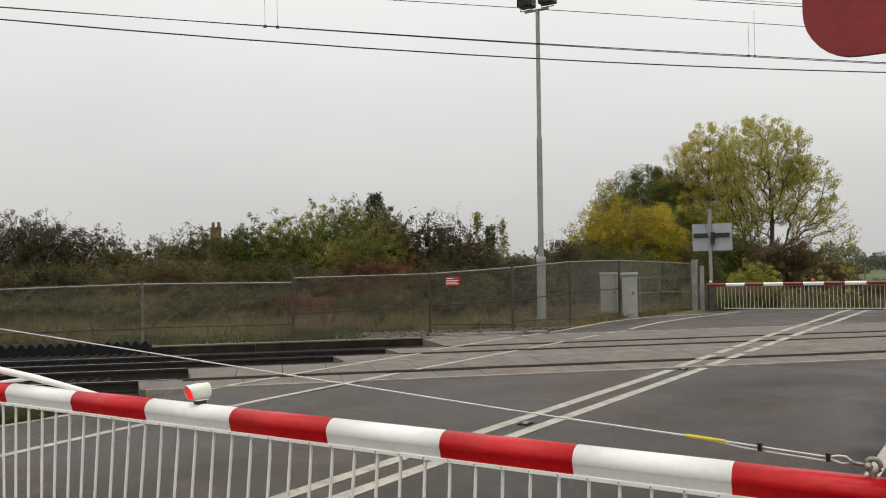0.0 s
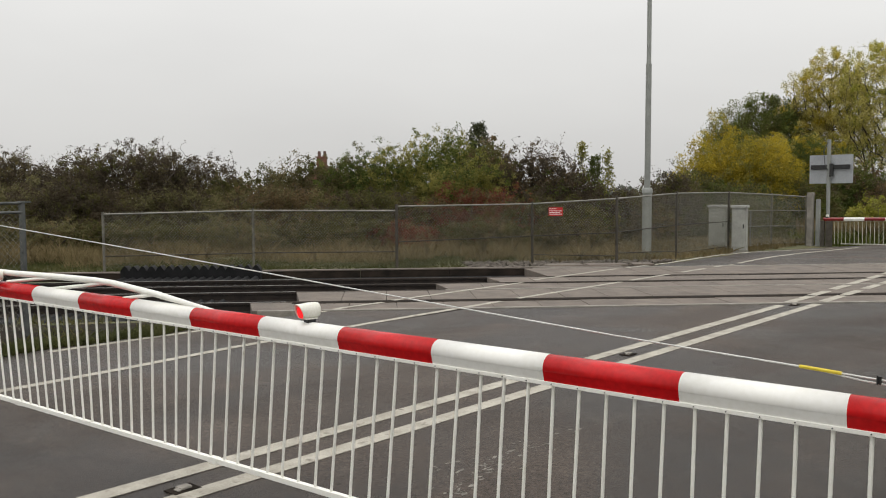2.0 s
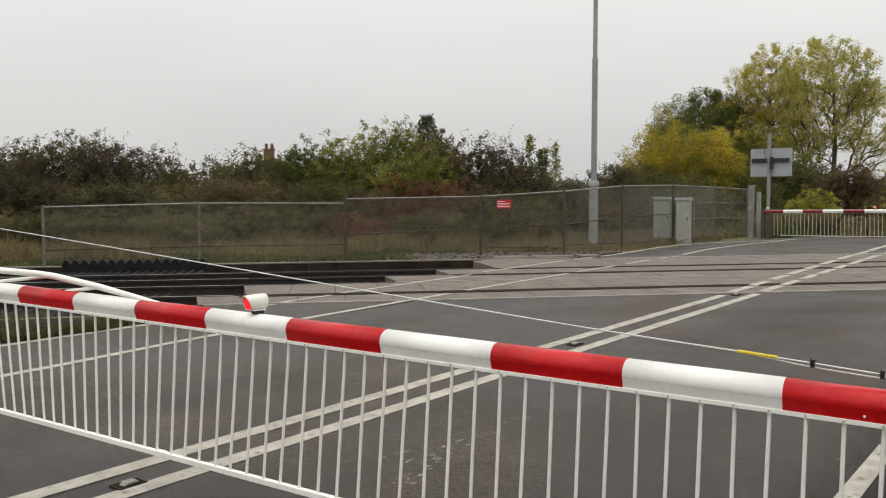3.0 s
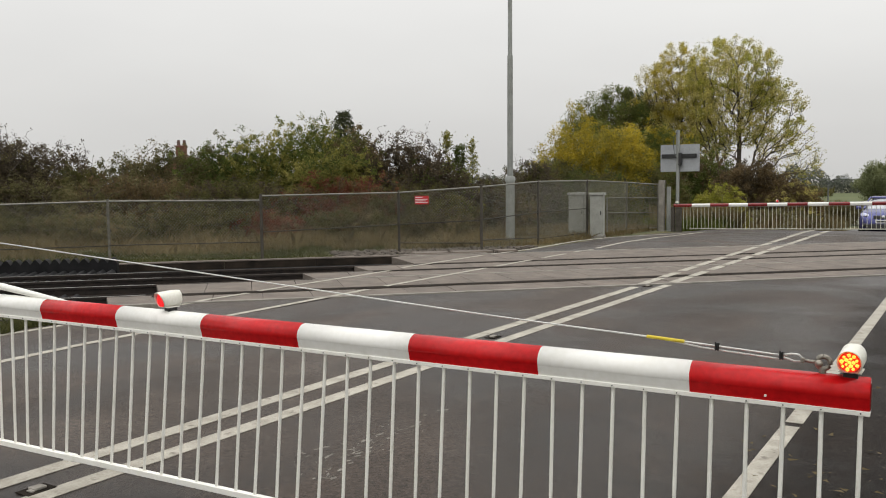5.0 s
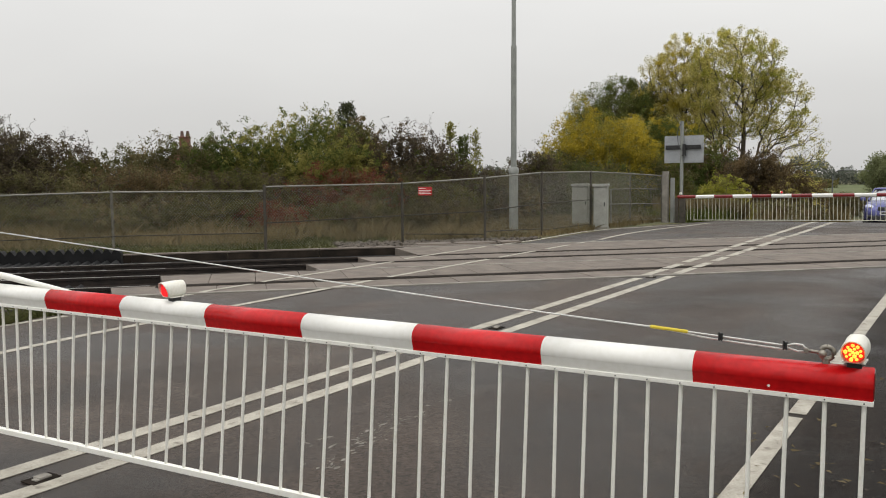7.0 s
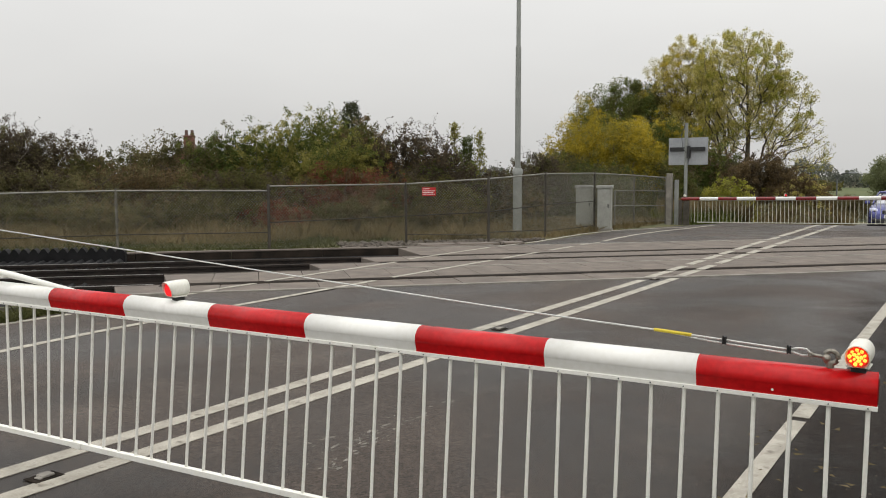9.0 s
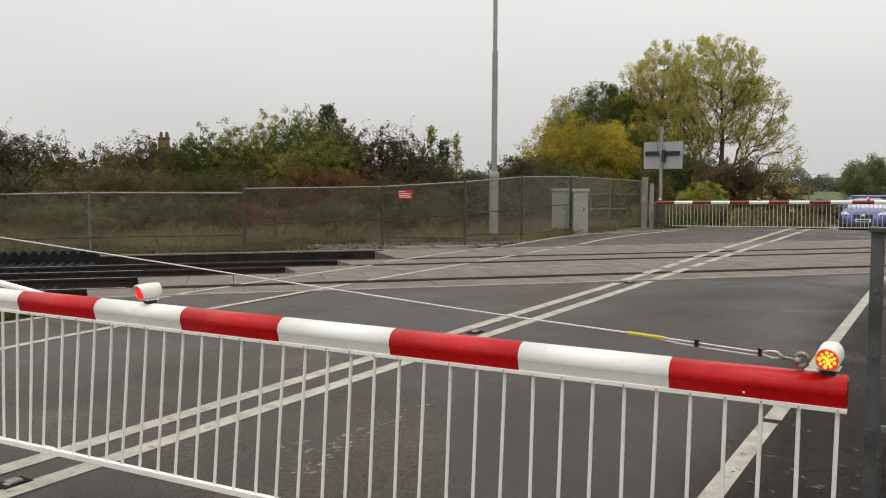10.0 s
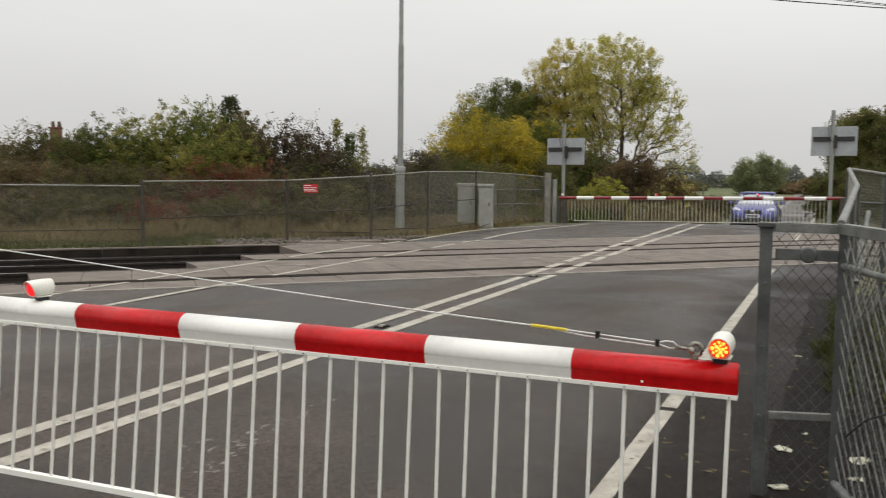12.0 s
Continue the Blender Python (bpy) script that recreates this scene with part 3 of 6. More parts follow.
def build_road_details():
    for x, y in ((-3.53, 5.05), (-3.45, -0.24), (-3.57, 10.18)):
        e = empty("road_stud", pose(x, y, 0.002), "small worn reflecting road stud between the lines", "road stud", group="road studs")
        bm = bmesh.new()
        vs = box(bm, (-0.06, -0.085, 0.0), (0.06, 0.085, 0.007), 0.003)
        part("casting", bm, M_SEAL, e)
        bm = bmesh.new()
        box(bm, (-0.034, -0.03, 0.0075), (0.03, 0.045, 0.022), 0.007)
        box(bm, (-0.012, -0.052, 0.0075), (0.034, -0.028, 0.016), 0.004)
        part("stud", bm, M_CONC_PALE, e, "chipped pale reflector block")
    rng = np.random.default_rng(8)
    verts, faces = [], []
    for cx, cy, k, sp in ((-2.29, 0.87, 10, 0.16), (-2.21, 0.71, 6, 0.05), (-2.41, 1.43, 12, 0.16), (-2.36, 1.15, 16, 0.13), (-2.38, 1.66, 8, 0.12), (-2.6, 1.03, 5, 0.08), (-2.42, 3.54, 4, 0.15), (-2.41, 2.21, 4, 0.1)):
        for _ in range(k * 4):
            x, y = cx + rng.normal() * sp * 0.45, cy + rng.normal() * sp
            r = 0.0025 + 0.024 * rng.uniform() ** 5
            long, turn = rng.uniform(0.7, 2.6), rng.normal() * 0.5
            ring = []
            for a in np.linspace(0, 2 * math.pi, 6, endpoint=False):
                u, v = r * 0.7 * rng.uniform(0.4, 1.3) * math.cos(a), r * long * rng.uniform(0.4, 1.3) * math.sin(a)
                ring.append((x + u * math.cos(turn) - v * math.sin(turn), y + u * math.sin(turn) + v * math.cos(turn)))
            i = len(verts)
            verts += [(p, q, 0.0022) for p, q in ring]
            faces.append(tuple(range(i, i + 6)))
    ob = raw("paint_scrape", verts, faces, M_SCRAPE)
    tagged(ob, "faint white paint scrapes on the asphalt", "paint marks", kind="stuff")


def build_seals():
    """Dark oily strips beside the rails and pale edge beams of the deck."""
    for n, w, s0 in ((RAILS[0] - 0.06, 0.22, -2.9), (RAILS[2] - 0.06, 0.17, 0.8), (RAILS[3] - 0.06, 0.17, 1.8)):
        bm = bmesh.new()
        box(bm, (s0, n - w, 0.0), (26, n, 0.0175), 0.002)
        rail_frame(bm)
        tagged(part("rail_seal", bm, M_SEAL), "dark oily rubber strip along the rail in the deck", "rail seal", group="rail seals", kind="structure")
    for n0, n1, s0 in ((9.9, 9.975, -3.3), (12.44, 12.5, -0.4), (16.725, 16.82, 1.9)):
        bm = bmesh.new()
        box(bm, (s0, n0, -0.1), (26, n1, 0.019), 0.004)
        rail_frame(bm)
        tagged(part("edge_beam", bm, M_CONC_PALE), "pale concrete edge beam of the crossing deck", "edge beam", group="edge beams", kind="structure")


def build_field():
    bm = bmesh.new()
    vs = [bm.verts.new(p) for p in ((-220, 62, -0.86), (-9.5, 62, -0.86), (-14, 185, -0.86), (-260, 185, -0.86))]
    bm.faces.new(vs)
    tagged(part("field", bm, M_FIELD), "flat green winter crop field beyond the road", "field", kind="structure")


def build_verge():
    rng = random.Random(12)
    ys = list(np.arange(-8, 10.2, 0.1))
    lim = {y: (0.52 + 0.06 * noise.noise(Vector((y * 0.9, 2.0, 0))) + 0.02 * noise.noise(Vector((y * 5.0, 7.0, 0))), 2.6 if y < 9 else 1.6) for y in ys}
    strip("verge", lambda y: lim[y], ys, 0.0045, M_VERGE, "dark dirty asphalt verge with soil and leaves", "verge", thick=0.02)


build_ground()
def build_gravel():
    """Loose stones heaped behind the deck by the fence."""
    rng = np.random.default_rng(15)
    bm = bmesh.new()
    for _ in range(1000):
        p = rail_point(rng.uniform(0.5, 7.4), rng.uniform(17.1, 18.9), 0.0)
        if p.x > -8.95:
            continue
        r = bmesh.ops.create_icosphere(bm, subdivisions=1, radius=rng.uniform(0.03, 0.09))
        sc = Matrix.Diagonal((1, rng.uniform(0.6, 1), rng.uniform(0.45, 0.8), 1))
        bmesh.ops.transform(bm, matrix=Matrix.Translation(p) @ pose(0, 0, 0, 0, 0, rng.uniform(0, 360)) @ sc, verts=r["verts"])
        for v in r["verts"]:
            v.co += Vector(rng.normal(size=3)) * 0.006
    tagged(part("gravel", bm, M_STONE), "loose brown stones beside the crossing deck", "gravel", kind="stuff")


build_gravel()
build_seals()
build_field()
build_verge()
build_trackbed()
build_trespass_guards()
build_kerb()
build_road_details()
build_road()
build_lines()
build_rails()
build_panels()


def build_soil():
    """Dark soil between the road's edge and the track, and a broken grass edge along the road."""
    ss, nn = np.arange(-20, -3.9, 0.3), np.arange(4.0, 9.9, 0.3)
    verts = []
    for n in nn:
        for q in ss:
            p = rail_point(q, n)
            verts.append((min(p.x, -8.66), p.y, -0.012 + 0.03 * noise.noise(Vector((p.x * 1.4, p.y * 1.4, 5.0))) - (0.16 if n > 9.3 else 0.0)))
    w = len(ss)
    faces = [(j * w + i, j * w + i + 1, (j + 1) * w + i + 1, (j + 1) * w + i) for j in range(len(nn) - 1) for i in range(w - 1)]
    tagged(raw("soil", verts, faces, M_SOIL), "dark soil beside the track with pit shade in its colour", "soil", kind="stuff")


build_soil()


# ---- the barriers ----
def boom_section(r=0.055):
    """Round top drawn in to a crease, with a flat flange below."""
    out = [(r * math.cos(a), -0.05 + 0.05 * math.sin(a)) for a in np.linspace(-0.2, math.pi + 0.2, 25)]
    return out + [(-r * 0.95, -0.0635), (-r * 0.74, -0.104), (r * 0.74, -0.104), (r * 0.95, -0.0635)]


def boom_lamp(parent, x, y, facing, lens_mat, core=False, z=0.0, size=0.78, hood=0.016, deep=0.88):
    """A hooded lamp on a black foot; it looks along -y turned by facing degrees about z."""
    m = pose(x, y, z, 0, 0, facing) @ Matrix.Diagonal((size, deep, size, 1))
    bm = bmesh.new()
    box(bm, (-0.028, -0.02, -0.006), (0.028, 0.03, 0.022), 0.004, m)
    part("lamp_foot", bm, M_BLACKPL, parent, "black plastic lamp foot")
    bm = bmesh.new()
    rings = []
    for yy, r, dz in ((-0.062, 0.047, 0.0), (-0.055, 0.05, 0.0), (0.0, 0.051, 0.004), (0.044, 0.05, 0.007), (0.052, 0.046, 0.007)):
        ring = []
        for k in range(20):
            a = 2 * math.pi * k / 20
            px, pz = r * math.cos(a), r * math.sin(a)
            pz = max(pz + dz, -0.042)
            if yy > 0.02:
                px, pz = px * (1.04 if abs(math.cos(a)) > 0.6 else 1.0), min(pz * 1.04, 0.052)
            px *= 0.92 + 0.12 * max(-math.sin(a), 0)
            over = -hood * (math.sin(a) + 0.3) if yy < -0.05 else 0.0
            ring.append(bm.verts.new((px, yy + over, 0.068 + pz)))
        rings.append(ring)
    for a, b in zip(rings, rings[1:]):
        for k in range(20):
            bm.faces.new((a[k], a[(k + 1) % 20], b[(k + 1) % 20], b[k])).smooth = True
    bm.faces.new(rings[-1])
    inner = [bm.verts.new((v.co.x * 0.9, v.co.y + 0.012, 0.068 + (v.co.z - 0.068) * 0.9)) for v in rings[0]]
    for k in range(20):
        bm.faces.new((rings[0][k], inner[k], inner[(k + 1) % 20], rings[0][(k + 1) % 20]))
    bmesh.ops.recalc_face_normals(bm, faces=bm.faces)
    bmesh.ops.transform(bm, matrix=m, verts=bm.verts)
    box(bm, (-0.043, -0.045, 0.022), (0.043, 0.035, 0.028), 0.002, m)
    case = part("lamp_case", bm, M_CASE, parent, "cream white lamp case")
    bm = bmesh.new()
    c = bmesh.ops.create_cone(bm, cap_ends=True, segments=24, radius1=0.041, radius2=0.038, depth=0.014)
    bmesh.ops.transform(bm, matrix=m @ pose(0, -0.05, 0.068, 90, 0, 0), verts=bm.verts)
    part("lens", bm, lens_mat, case, "lit lens")
    if core:
        spots = [(0, 0)] + [(0.0155 * math.cos(a), 0.0155 * math.sin(a)) for a in np.arange(0, 6.2, 1.26)] + [(0.029 * math.cos(a), 0.029 * math.sin(a)) for a in np.arange(0.3, 6.4, 0.7)]
        for k, (sx, sz) in enumerate(spots):
            bm = bmesh.new()
            bmesh.ops.create_icosphere(bm, subdivisions=1, radius=0.0078 + 0.0016 * math.sin(k * 2.7))
            for v in bm.verts:
                v.co *= 1 + 0.25 * noise.noise(v.co * 160 + Vector((k * 3.1, 0, 0)))
            bmesh.ops.transform(bm, matrix=m @ pose(sx * 0.97 + 0.001 * math.sin(k * 5.0), -0.058, 0.068 + sz * 0.97), verts=bm.verts)
            part("led", bm, M_AMBER_CORE, case)


BAND = 0.5507    # length of one band along the boom
SKIRT = -0.812   # foot of the skirt below the boom's top


def build_near_barrier():
    """Boom with banded film and a hanging skirt; x = 0 is the last band's edge."""
    e = empty("level_crossing_barrier", pose(-0.004, 0, 1.0, 0, 0.8, 3.74), "lowered red and white banded crossing barrier with hanging white railing skirt", "barrier")
    edges = [BAND] + [-BAND * k for k in range(0, 16)]
    for k in range(len(edges) - 1):
        bm = bmesh.new()
        x1, x0 = edges[k], edges[k + 1]
        profile(bm, boom_section(), x0, x1)
        for f in bm.faces:
            f.smooth = len(f.verts) == 4 and min(v.co.z for v in f.verts) > -0.0615
        red = k % 2 == 0
        part("red_band" if red else "white_band", bm, M_RED if red else M_WHITE, e, "glossy red band" if red else "glossy white band")
    bm = bmesh.new()
    box(bm, (BAND, -0.036, -0.1), (BAND + 0.003, 0.036, -0.012), 0.001)
    part("end_plate", bm, M_RED_BACK, e, "faded red end cap")
    bm = bmesh.new()
    box(bm, (-8.6, -0.047, -0.1155), (0.553, -0.039, -0.1), 0.002)
    box(bm, (-8.6, -0.0385, -0.1135), (0.553, 0.03, -0.1055), 0.002)
    part("skirt_rail", bm, M_WHITEPAINT, e, "white painted top rail of the skirt")
    xs = [0.5265 - 0.1137 * k for k in range(0, 78)]
    for k, x in enumerate(xs):
        bm = bmesh.new()
        zb = SKIRT
        lean = float(np.interp(x, [-5.1, -4.5, -3.9, -3.4, -3.2, -2.85, -2.3, -1.5, -1.3, -0.5, 0.4], [0.105, 0.066, 0.006, -0.022, -0.052, -0.066, -0.066, -0.046, -0.032, -0.012, 0.0])) + 0.004 * math.sin(k * 2.3)
        tube(bm, [(x, -0.03, -0.105), (x + lean, -0.03, zb + 0.01)], 0.0072, 8)
        part("skirt_bar", bm, M_WHITEPAINT, e)
        bm = bmesh.new()
        bmesh.ops.create_cone(bm, cap_ends=True, segments=8, radius1=0.0028, radius2=0.002, depth=0.005)
        bmesh.ops.transform(bm, matrix=pose(x, -0.048, -0.108, 90, 0, 0), verts=bm.verts)
        part("rivet", bm, M_BLACKPL, e)
    joints = [0.56, -1.2, -3.14, -5.2, -7.2, -8.3]
    for a, b in zip(joints, joints[1:]):
        bm = bmesh.new()
        zb = SKIRT
        vs = box(bm, (b + 0.003, -0.044, -0.014), (a - 0.003, -0.016, 0.014), 0.003)
        for v in bm.verts:
            v.co.z += zb
        part("bottom_rail", bm, M_WHITEPAINT, e)
        bm = bmesh.new()
        box(bm, (b - 0.035, -0.048, zb - 0.017), (b + 0.035, -0.012, zb + 0.017), 0.003)
        part("joint_plate", bm, M_WHITEPAINT, e)
    # stiffening truss along the pivot half
    bm = bmesh.new()
    tube(bm, [(-3.11, 0, -0.018), (-3.69, 0.01, 0.04), (-4.14, 0.02, 0.072), (-4.33, 0.02, 0.076), (-4.74, 0.02, 0.072), (-5.3, 0.02, 0.06), (-8.5, 0.02, 0.04)], [0.012, 0.019, 0.02, 0.02, 0.02, 0.02, 0.02], 12)
    part("truss_chord", bm, M_WHITEPAINT, e, "white tubular stiffener above the boom")
    for a, b in (((-4.0, 0, -0.008), (-3.69, 0.01, 0.04)), ((-4.82, 0, -0.01), (-4.14, 0.02, 0.076)), ((-5.38, 0, 0.0), (-4.75, 0.02, 0.07)), ((-6.3, 0, 0.0), (-5.6, 0.02, 0.058))):
        bm = bmesh.new()
        tube(bm, [a, b], 0.011, 8)
        part("truss_brace", bm, M_WHITEPAINT, e)
    boom_lamp(e, 0.494, 0.0, -4, M_AMBER_LED, True, -0.002, 0.8, 0.014, 1.0)
    boom_lamp(e, -2.443, 0.0, -12, M_RED_LED)
    boom_lamp(e, -5.45, -0.05, -12, M_RED_LED, z=-0.012)
    # stay cable to the pivot post
    bm = bmesh.new()
    tube(bm, [(0.41, 0, -0.004), (0.41, 0, 0.014)], 0.012, 10)
    ring = [(0.412 + 0.02 * math.sin(a), 0.0, 0.034 + 0.02 * math.cos(a)) for a in np.linspace(0, 2 * math.pi, 19)]
    tube(bm, ring, 0.008, 10, cap=False)
    part("ring_bolt", bm, M_RUST, e, "weathered steel ring bolt")
    bm = bmesh.new()
    tube(bm, [(0.352, 0, 0.036), (0.402, 0, 0.032)], 0.0055, 8)
    bmesh.ops.create_uvsphere(bm, u_segments=12, v_segments=8, radius=0.0125, matrix=pose(0.4, -0.008, 0.031))
    box(bm, (0.344, -0.011, 0.028), (0.356, 0.011, 0.044), 0.003)
    part("shackle", bm, M_RUST, e, "weathered steel shackle")
    bm = bmesh.new()
    loop = [(0.285, -0.003, 0.046), (0.315, -0.003, 0.054), (0.338, -0.003, 0.053), (0.35, -0.003, 0.042), (0.343, -0.003, 0.032), (0.325, -0.003, 0.031), (0.285, -0.003, 0.042)]
    tube(bm, loop, 0.0034, 8, cap=False)
    part("cable_eye", bm, M_ROPE, e, "looped cable end")
    for x, z in ((0.285, 0.045), (0.08, 0.056)):
        bm = bmesh.new()
        box(bm, (x - 0.007, -0.011, z - 0.011), (x + 0.007, 0.011, z + 0.013), 0.003)
        tube(bm, [(x - 0.003, -0.012, z - 0.012), (x - 0.003, -0.012, z + 0.017)], 0.003, 6)
        tube(bm, [(x + 0.005, -0.012, z - 0.012), (x + 0.005, -0.012, z + 0.015)], 0.003, 6)
        part("cable_clip", bm, M_BLACKPL, e, "dark steel cable clip")
    bm = bmesh.new()
    bmesh.ops.create_cone(bm, cap_ends=True, segments=7, radius1=0.0045, radius2=0.004, depth=0.002)
    bmesh.ops.transform(bm, matrix=pose(0.245, -0.0525, -0.082, 90, 0, 0), verts=bm.verts)
    part("paint_chip", bm, M_WHITE, e)

    def cable_z(x):
        return float(np.interp(-x, [-0.29, 0.132, 0.693, 1.771, 3.686, 5.219, 8.5], [0.0425, 0.066, 0.092, 0.157, 0.276, 0.368, 0.565]))
    bm = bmesh.new()
    tube(bm, [(x, 0, cable_z(x) + 0.003) for x in np.linspace(0.29, -8.5, 40)], 0.0031, 8)
    tube(bm, [(x, 0.003, cable_z(x) - 0.0135 * min((x + 0.15) / 0.2, 1) + 0.003) for x in np.linspace(0.29, -0.14, 6)], 0.003, 8)
    part("stay_cable", bm, M_ROPE, e, "white stay cable")
    bm = bmesh.new()
    tube(bm, [(x, 0, cable_z(x) + 0.003) for x in np.linspace(-0.03, -0.16, 4)], 0.006, 8)
    part("cable_sleeve", bm, M_YELLOW, e, "yellow sleeve on the cable")
    # pivot machine beside the road
    e2 = empty("barrier_machine", pose(-8.7, -0.57, 0, 0, 0, 3.74), "grey steel barrier machine cabinet beside the road", "barrier machine")
    bm = bmesh.new()
    box(bm, (-0.35, -0.3, -0.05), (0.35, 0.3, 1.15), 0.03)
    part("cabinet", bm, M_CAB, e2)
    bm = bmesh.new()
    tube(bm, [(0, 0, 1.1), (0, 0, 1.75)], 0.06, 12)
    part("mast", bm, M_GALV, e2)


def build_far_barrier():
    e = empty("level_crossing_barrier", pose(-7.96, 26, 0.9, 0, -0.75, 0), "lowered crossing barrier with thin skirt on the far side", "barrier")
    edges = [0.0, 0.61] + [0.61 + 0.6 * k for k in range(1, 15)]
    for k in range(len(edges) - 1):
        bm = bmesh.new()
        profile(bm, [(-y, z) for y, z in boom_section(0.05)], edges[k], edges[k + 1])
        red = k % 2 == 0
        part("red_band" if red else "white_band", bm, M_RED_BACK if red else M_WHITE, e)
    bm = bmesh.new()
    box(bm, (0, 0.03, -0.12), (8.6, 0.06, -0.1))
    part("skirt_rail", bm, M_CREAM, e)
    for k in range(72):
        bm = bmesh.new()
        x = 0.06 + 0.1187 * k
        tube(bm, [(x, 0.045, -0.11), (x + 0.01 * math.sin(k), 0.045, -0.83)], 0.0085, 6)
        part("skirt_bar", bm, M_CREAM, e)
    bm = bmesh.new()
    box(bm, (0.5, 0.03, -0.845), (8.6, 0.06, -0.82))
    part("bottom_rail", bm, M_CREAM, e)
    boom_lamp(e, 0.1, 0, 180, M_LENS)
    for x in (3.3, 6.45):
        boom_lamp(e, x, 0, 20, M_RED_LED)
    e2 = empty("barrier_machine", pose(0.95, 26, 0), "dark weathered barrier machine cabinet beside the far road", "barrier machine")
    bm = bmesh.new()
    box(bm, (-0.12, -0.3, -0.2), (0.45, 0.3, 1.0), 0.03)
    part("cabinet", bm, M_FENCEPOST, e2)
    # dark steel stop that receives the tip
    e3 = empty("boom_rest", pose(-8.0, 26, 0), "dark steel boom rest post", "post")
    bm = bmesh.new()
    box(bm, (-0.05, -0.06, -0.1), (0.06, 0.06, 0.8), 0.01)
    box(bm, (0.1, -0.04, -0.1), (0.3, 0.04, 0.78), 0.01)
    part("rest_post", bm, M_FENCEPOST, e3)


# ---- fences ----
def mesh_panel(parent, a, b, z0a, z1a, z0b, z1b, cell, r, wire=None):
    """Woven diamond wire between two posts: each wire is a thin prism."""
    a, b = Vector((a[0], a[1], 0)), Vector((b[0], b[1], 0))
    L = (b - a).length
    d = (b - a) / L
    side = Vector((-d.y, d.x, 0))
    h = max(z1a - z0a, z1b - z0b)
    verts, faces = [], []

    def put(u0, v0, u1, v1, off):
        p = []
        for u, v in ((u0, v0), (u1, v1)):
            f = u / L
            zz = (z0a + (z0b - z0a) * f) + v / h * ((z1a - z0a) * (1 - f) + (z1b - z0b) * f)
            p.append(a + d * u + Vector((0, 0, zz)) + side * off)
        w = (p[1] - p[0]).normalized()
        o1 = side * r
        o2 = w.cross(side).normalized() * r
        i = len(verts)
        for q in p:
            verts.extend([q + o2, q + o1, q - o2, q - o1])
        for k in range(4):
            faces.append((i + k, i + (k + 1) % 4, i + 4 + (k + 1) % 4, i + 4 + k))
    slope = 1.15
    run = h / slope
    for sgn in (1, -1):
        u = -run
        while u < L:
            u0, u1, v0, v1 = u, u + run, 0.0, h
            if u0 < 0:
                v0, u0 = -u0 * slope, 0.0
            if u1 > L:
                v1, u1 = h - (u1 - L) * slope, L
            if u1 - u0 > 0.01:
                if sgn > 0:
                    put(u0, v0, u1, v1, 0.0015)
                else:
                    put(L - u0, v0, L - u1, v1, -0.0015)
            u += cell
    return raw("wire_mesh", [tuple(v) for v in verts], faces, wire or M_MESH, parent)


FENCE = [(-17.58, 6.87, 1.3), (-15.67, 9.53, 1.35), (-12.85, 11.4, 1.43), (-11.47, 14.8, 1.45), (-9.51, 15.5, 1.57), (-9.46, 18.58, 1.69), (-9.4, 21.9, 1.71), (-9.3, 25.1, 1.64), (-8.67, 26.5, 1.56)]
# heights of the lower rails at both ends of each bay
BAYS = [((0.36, 0.36),), ((0.37, 0.4),), ((0.62, 0.66),), ((0.66, 0.76), (0.2, 0.2)), ((0.77, 0.85), (0.27, 0.16)), ((0.86, 0.86), (0.12, 0.12)), ((1.16, 1.14), (0.7, 0.64), (0.08, 0.08)), ((1.14, 1.1), (0.64, 0.6), (0.08, 0.08))]


def build_fence():
    e = empty("chain_link_fence", pose(0, 0, 0), "weathered grey chain-link fence beside the railway", "fence")
    for k, (x, y, h) in enumerate(FENCE):
        bm = bmesh.new()
        w = 0.024 if k < 2 else 0.026
        box(bm, (x - w, y - w, -0.15), (x + w, y + w, h + 0.05), 0.008)
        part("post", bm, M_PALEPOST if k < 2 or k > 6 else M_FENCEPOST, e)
    for k, lower in enumerate(BAYS):
        (x0, y0, h0), (x1, y1, h1) = FENCE[k], FENCE[k + 1]
        if k == 1:
            h1 -= 0.1
        zb = 0.03 if k > 1 else 0.06
        barb = 0.05 if k < 2 else 0.0
        beside_road = k > 3
        mesh_panel(e, (x0, y0), (x1, y1), zb, h0 + barb, zb, h1 + barb, 0.06 if beside_road else 0.07, 0.0031 if k > 4 else 0.0021)
        for z0, z1 in ((h0, h1),) + lower:
            bm = bmesh.new()
            top = z0 == h0
            tube(bm, [(x0, y0, z0), (x1, y1, z1)], 0.019 if top else 0.012, 8)
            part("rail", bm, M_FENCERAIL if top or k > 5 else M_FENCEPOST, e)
    bm = bmesh.new()
    box(bm, (-9.39, 23.5, 0.05), (-9.35, 23.54, 1.15), 0.005)
    part("stile", bm, M_FENCERAIL, e)
    # the two stout posts at the end
    for x, y, w, h, m in ((-8.44, 26.2, 0.09, 1.7, M_CONC_PALE), (-8.22, 26.26, 0.06, 1.48, M_POLE)):
        bm = bmesh.new()
        box(bm, (x - w, y - w, -0.15), (x + w, y + w, h), 0.012)
        part("post", bm, m, e)


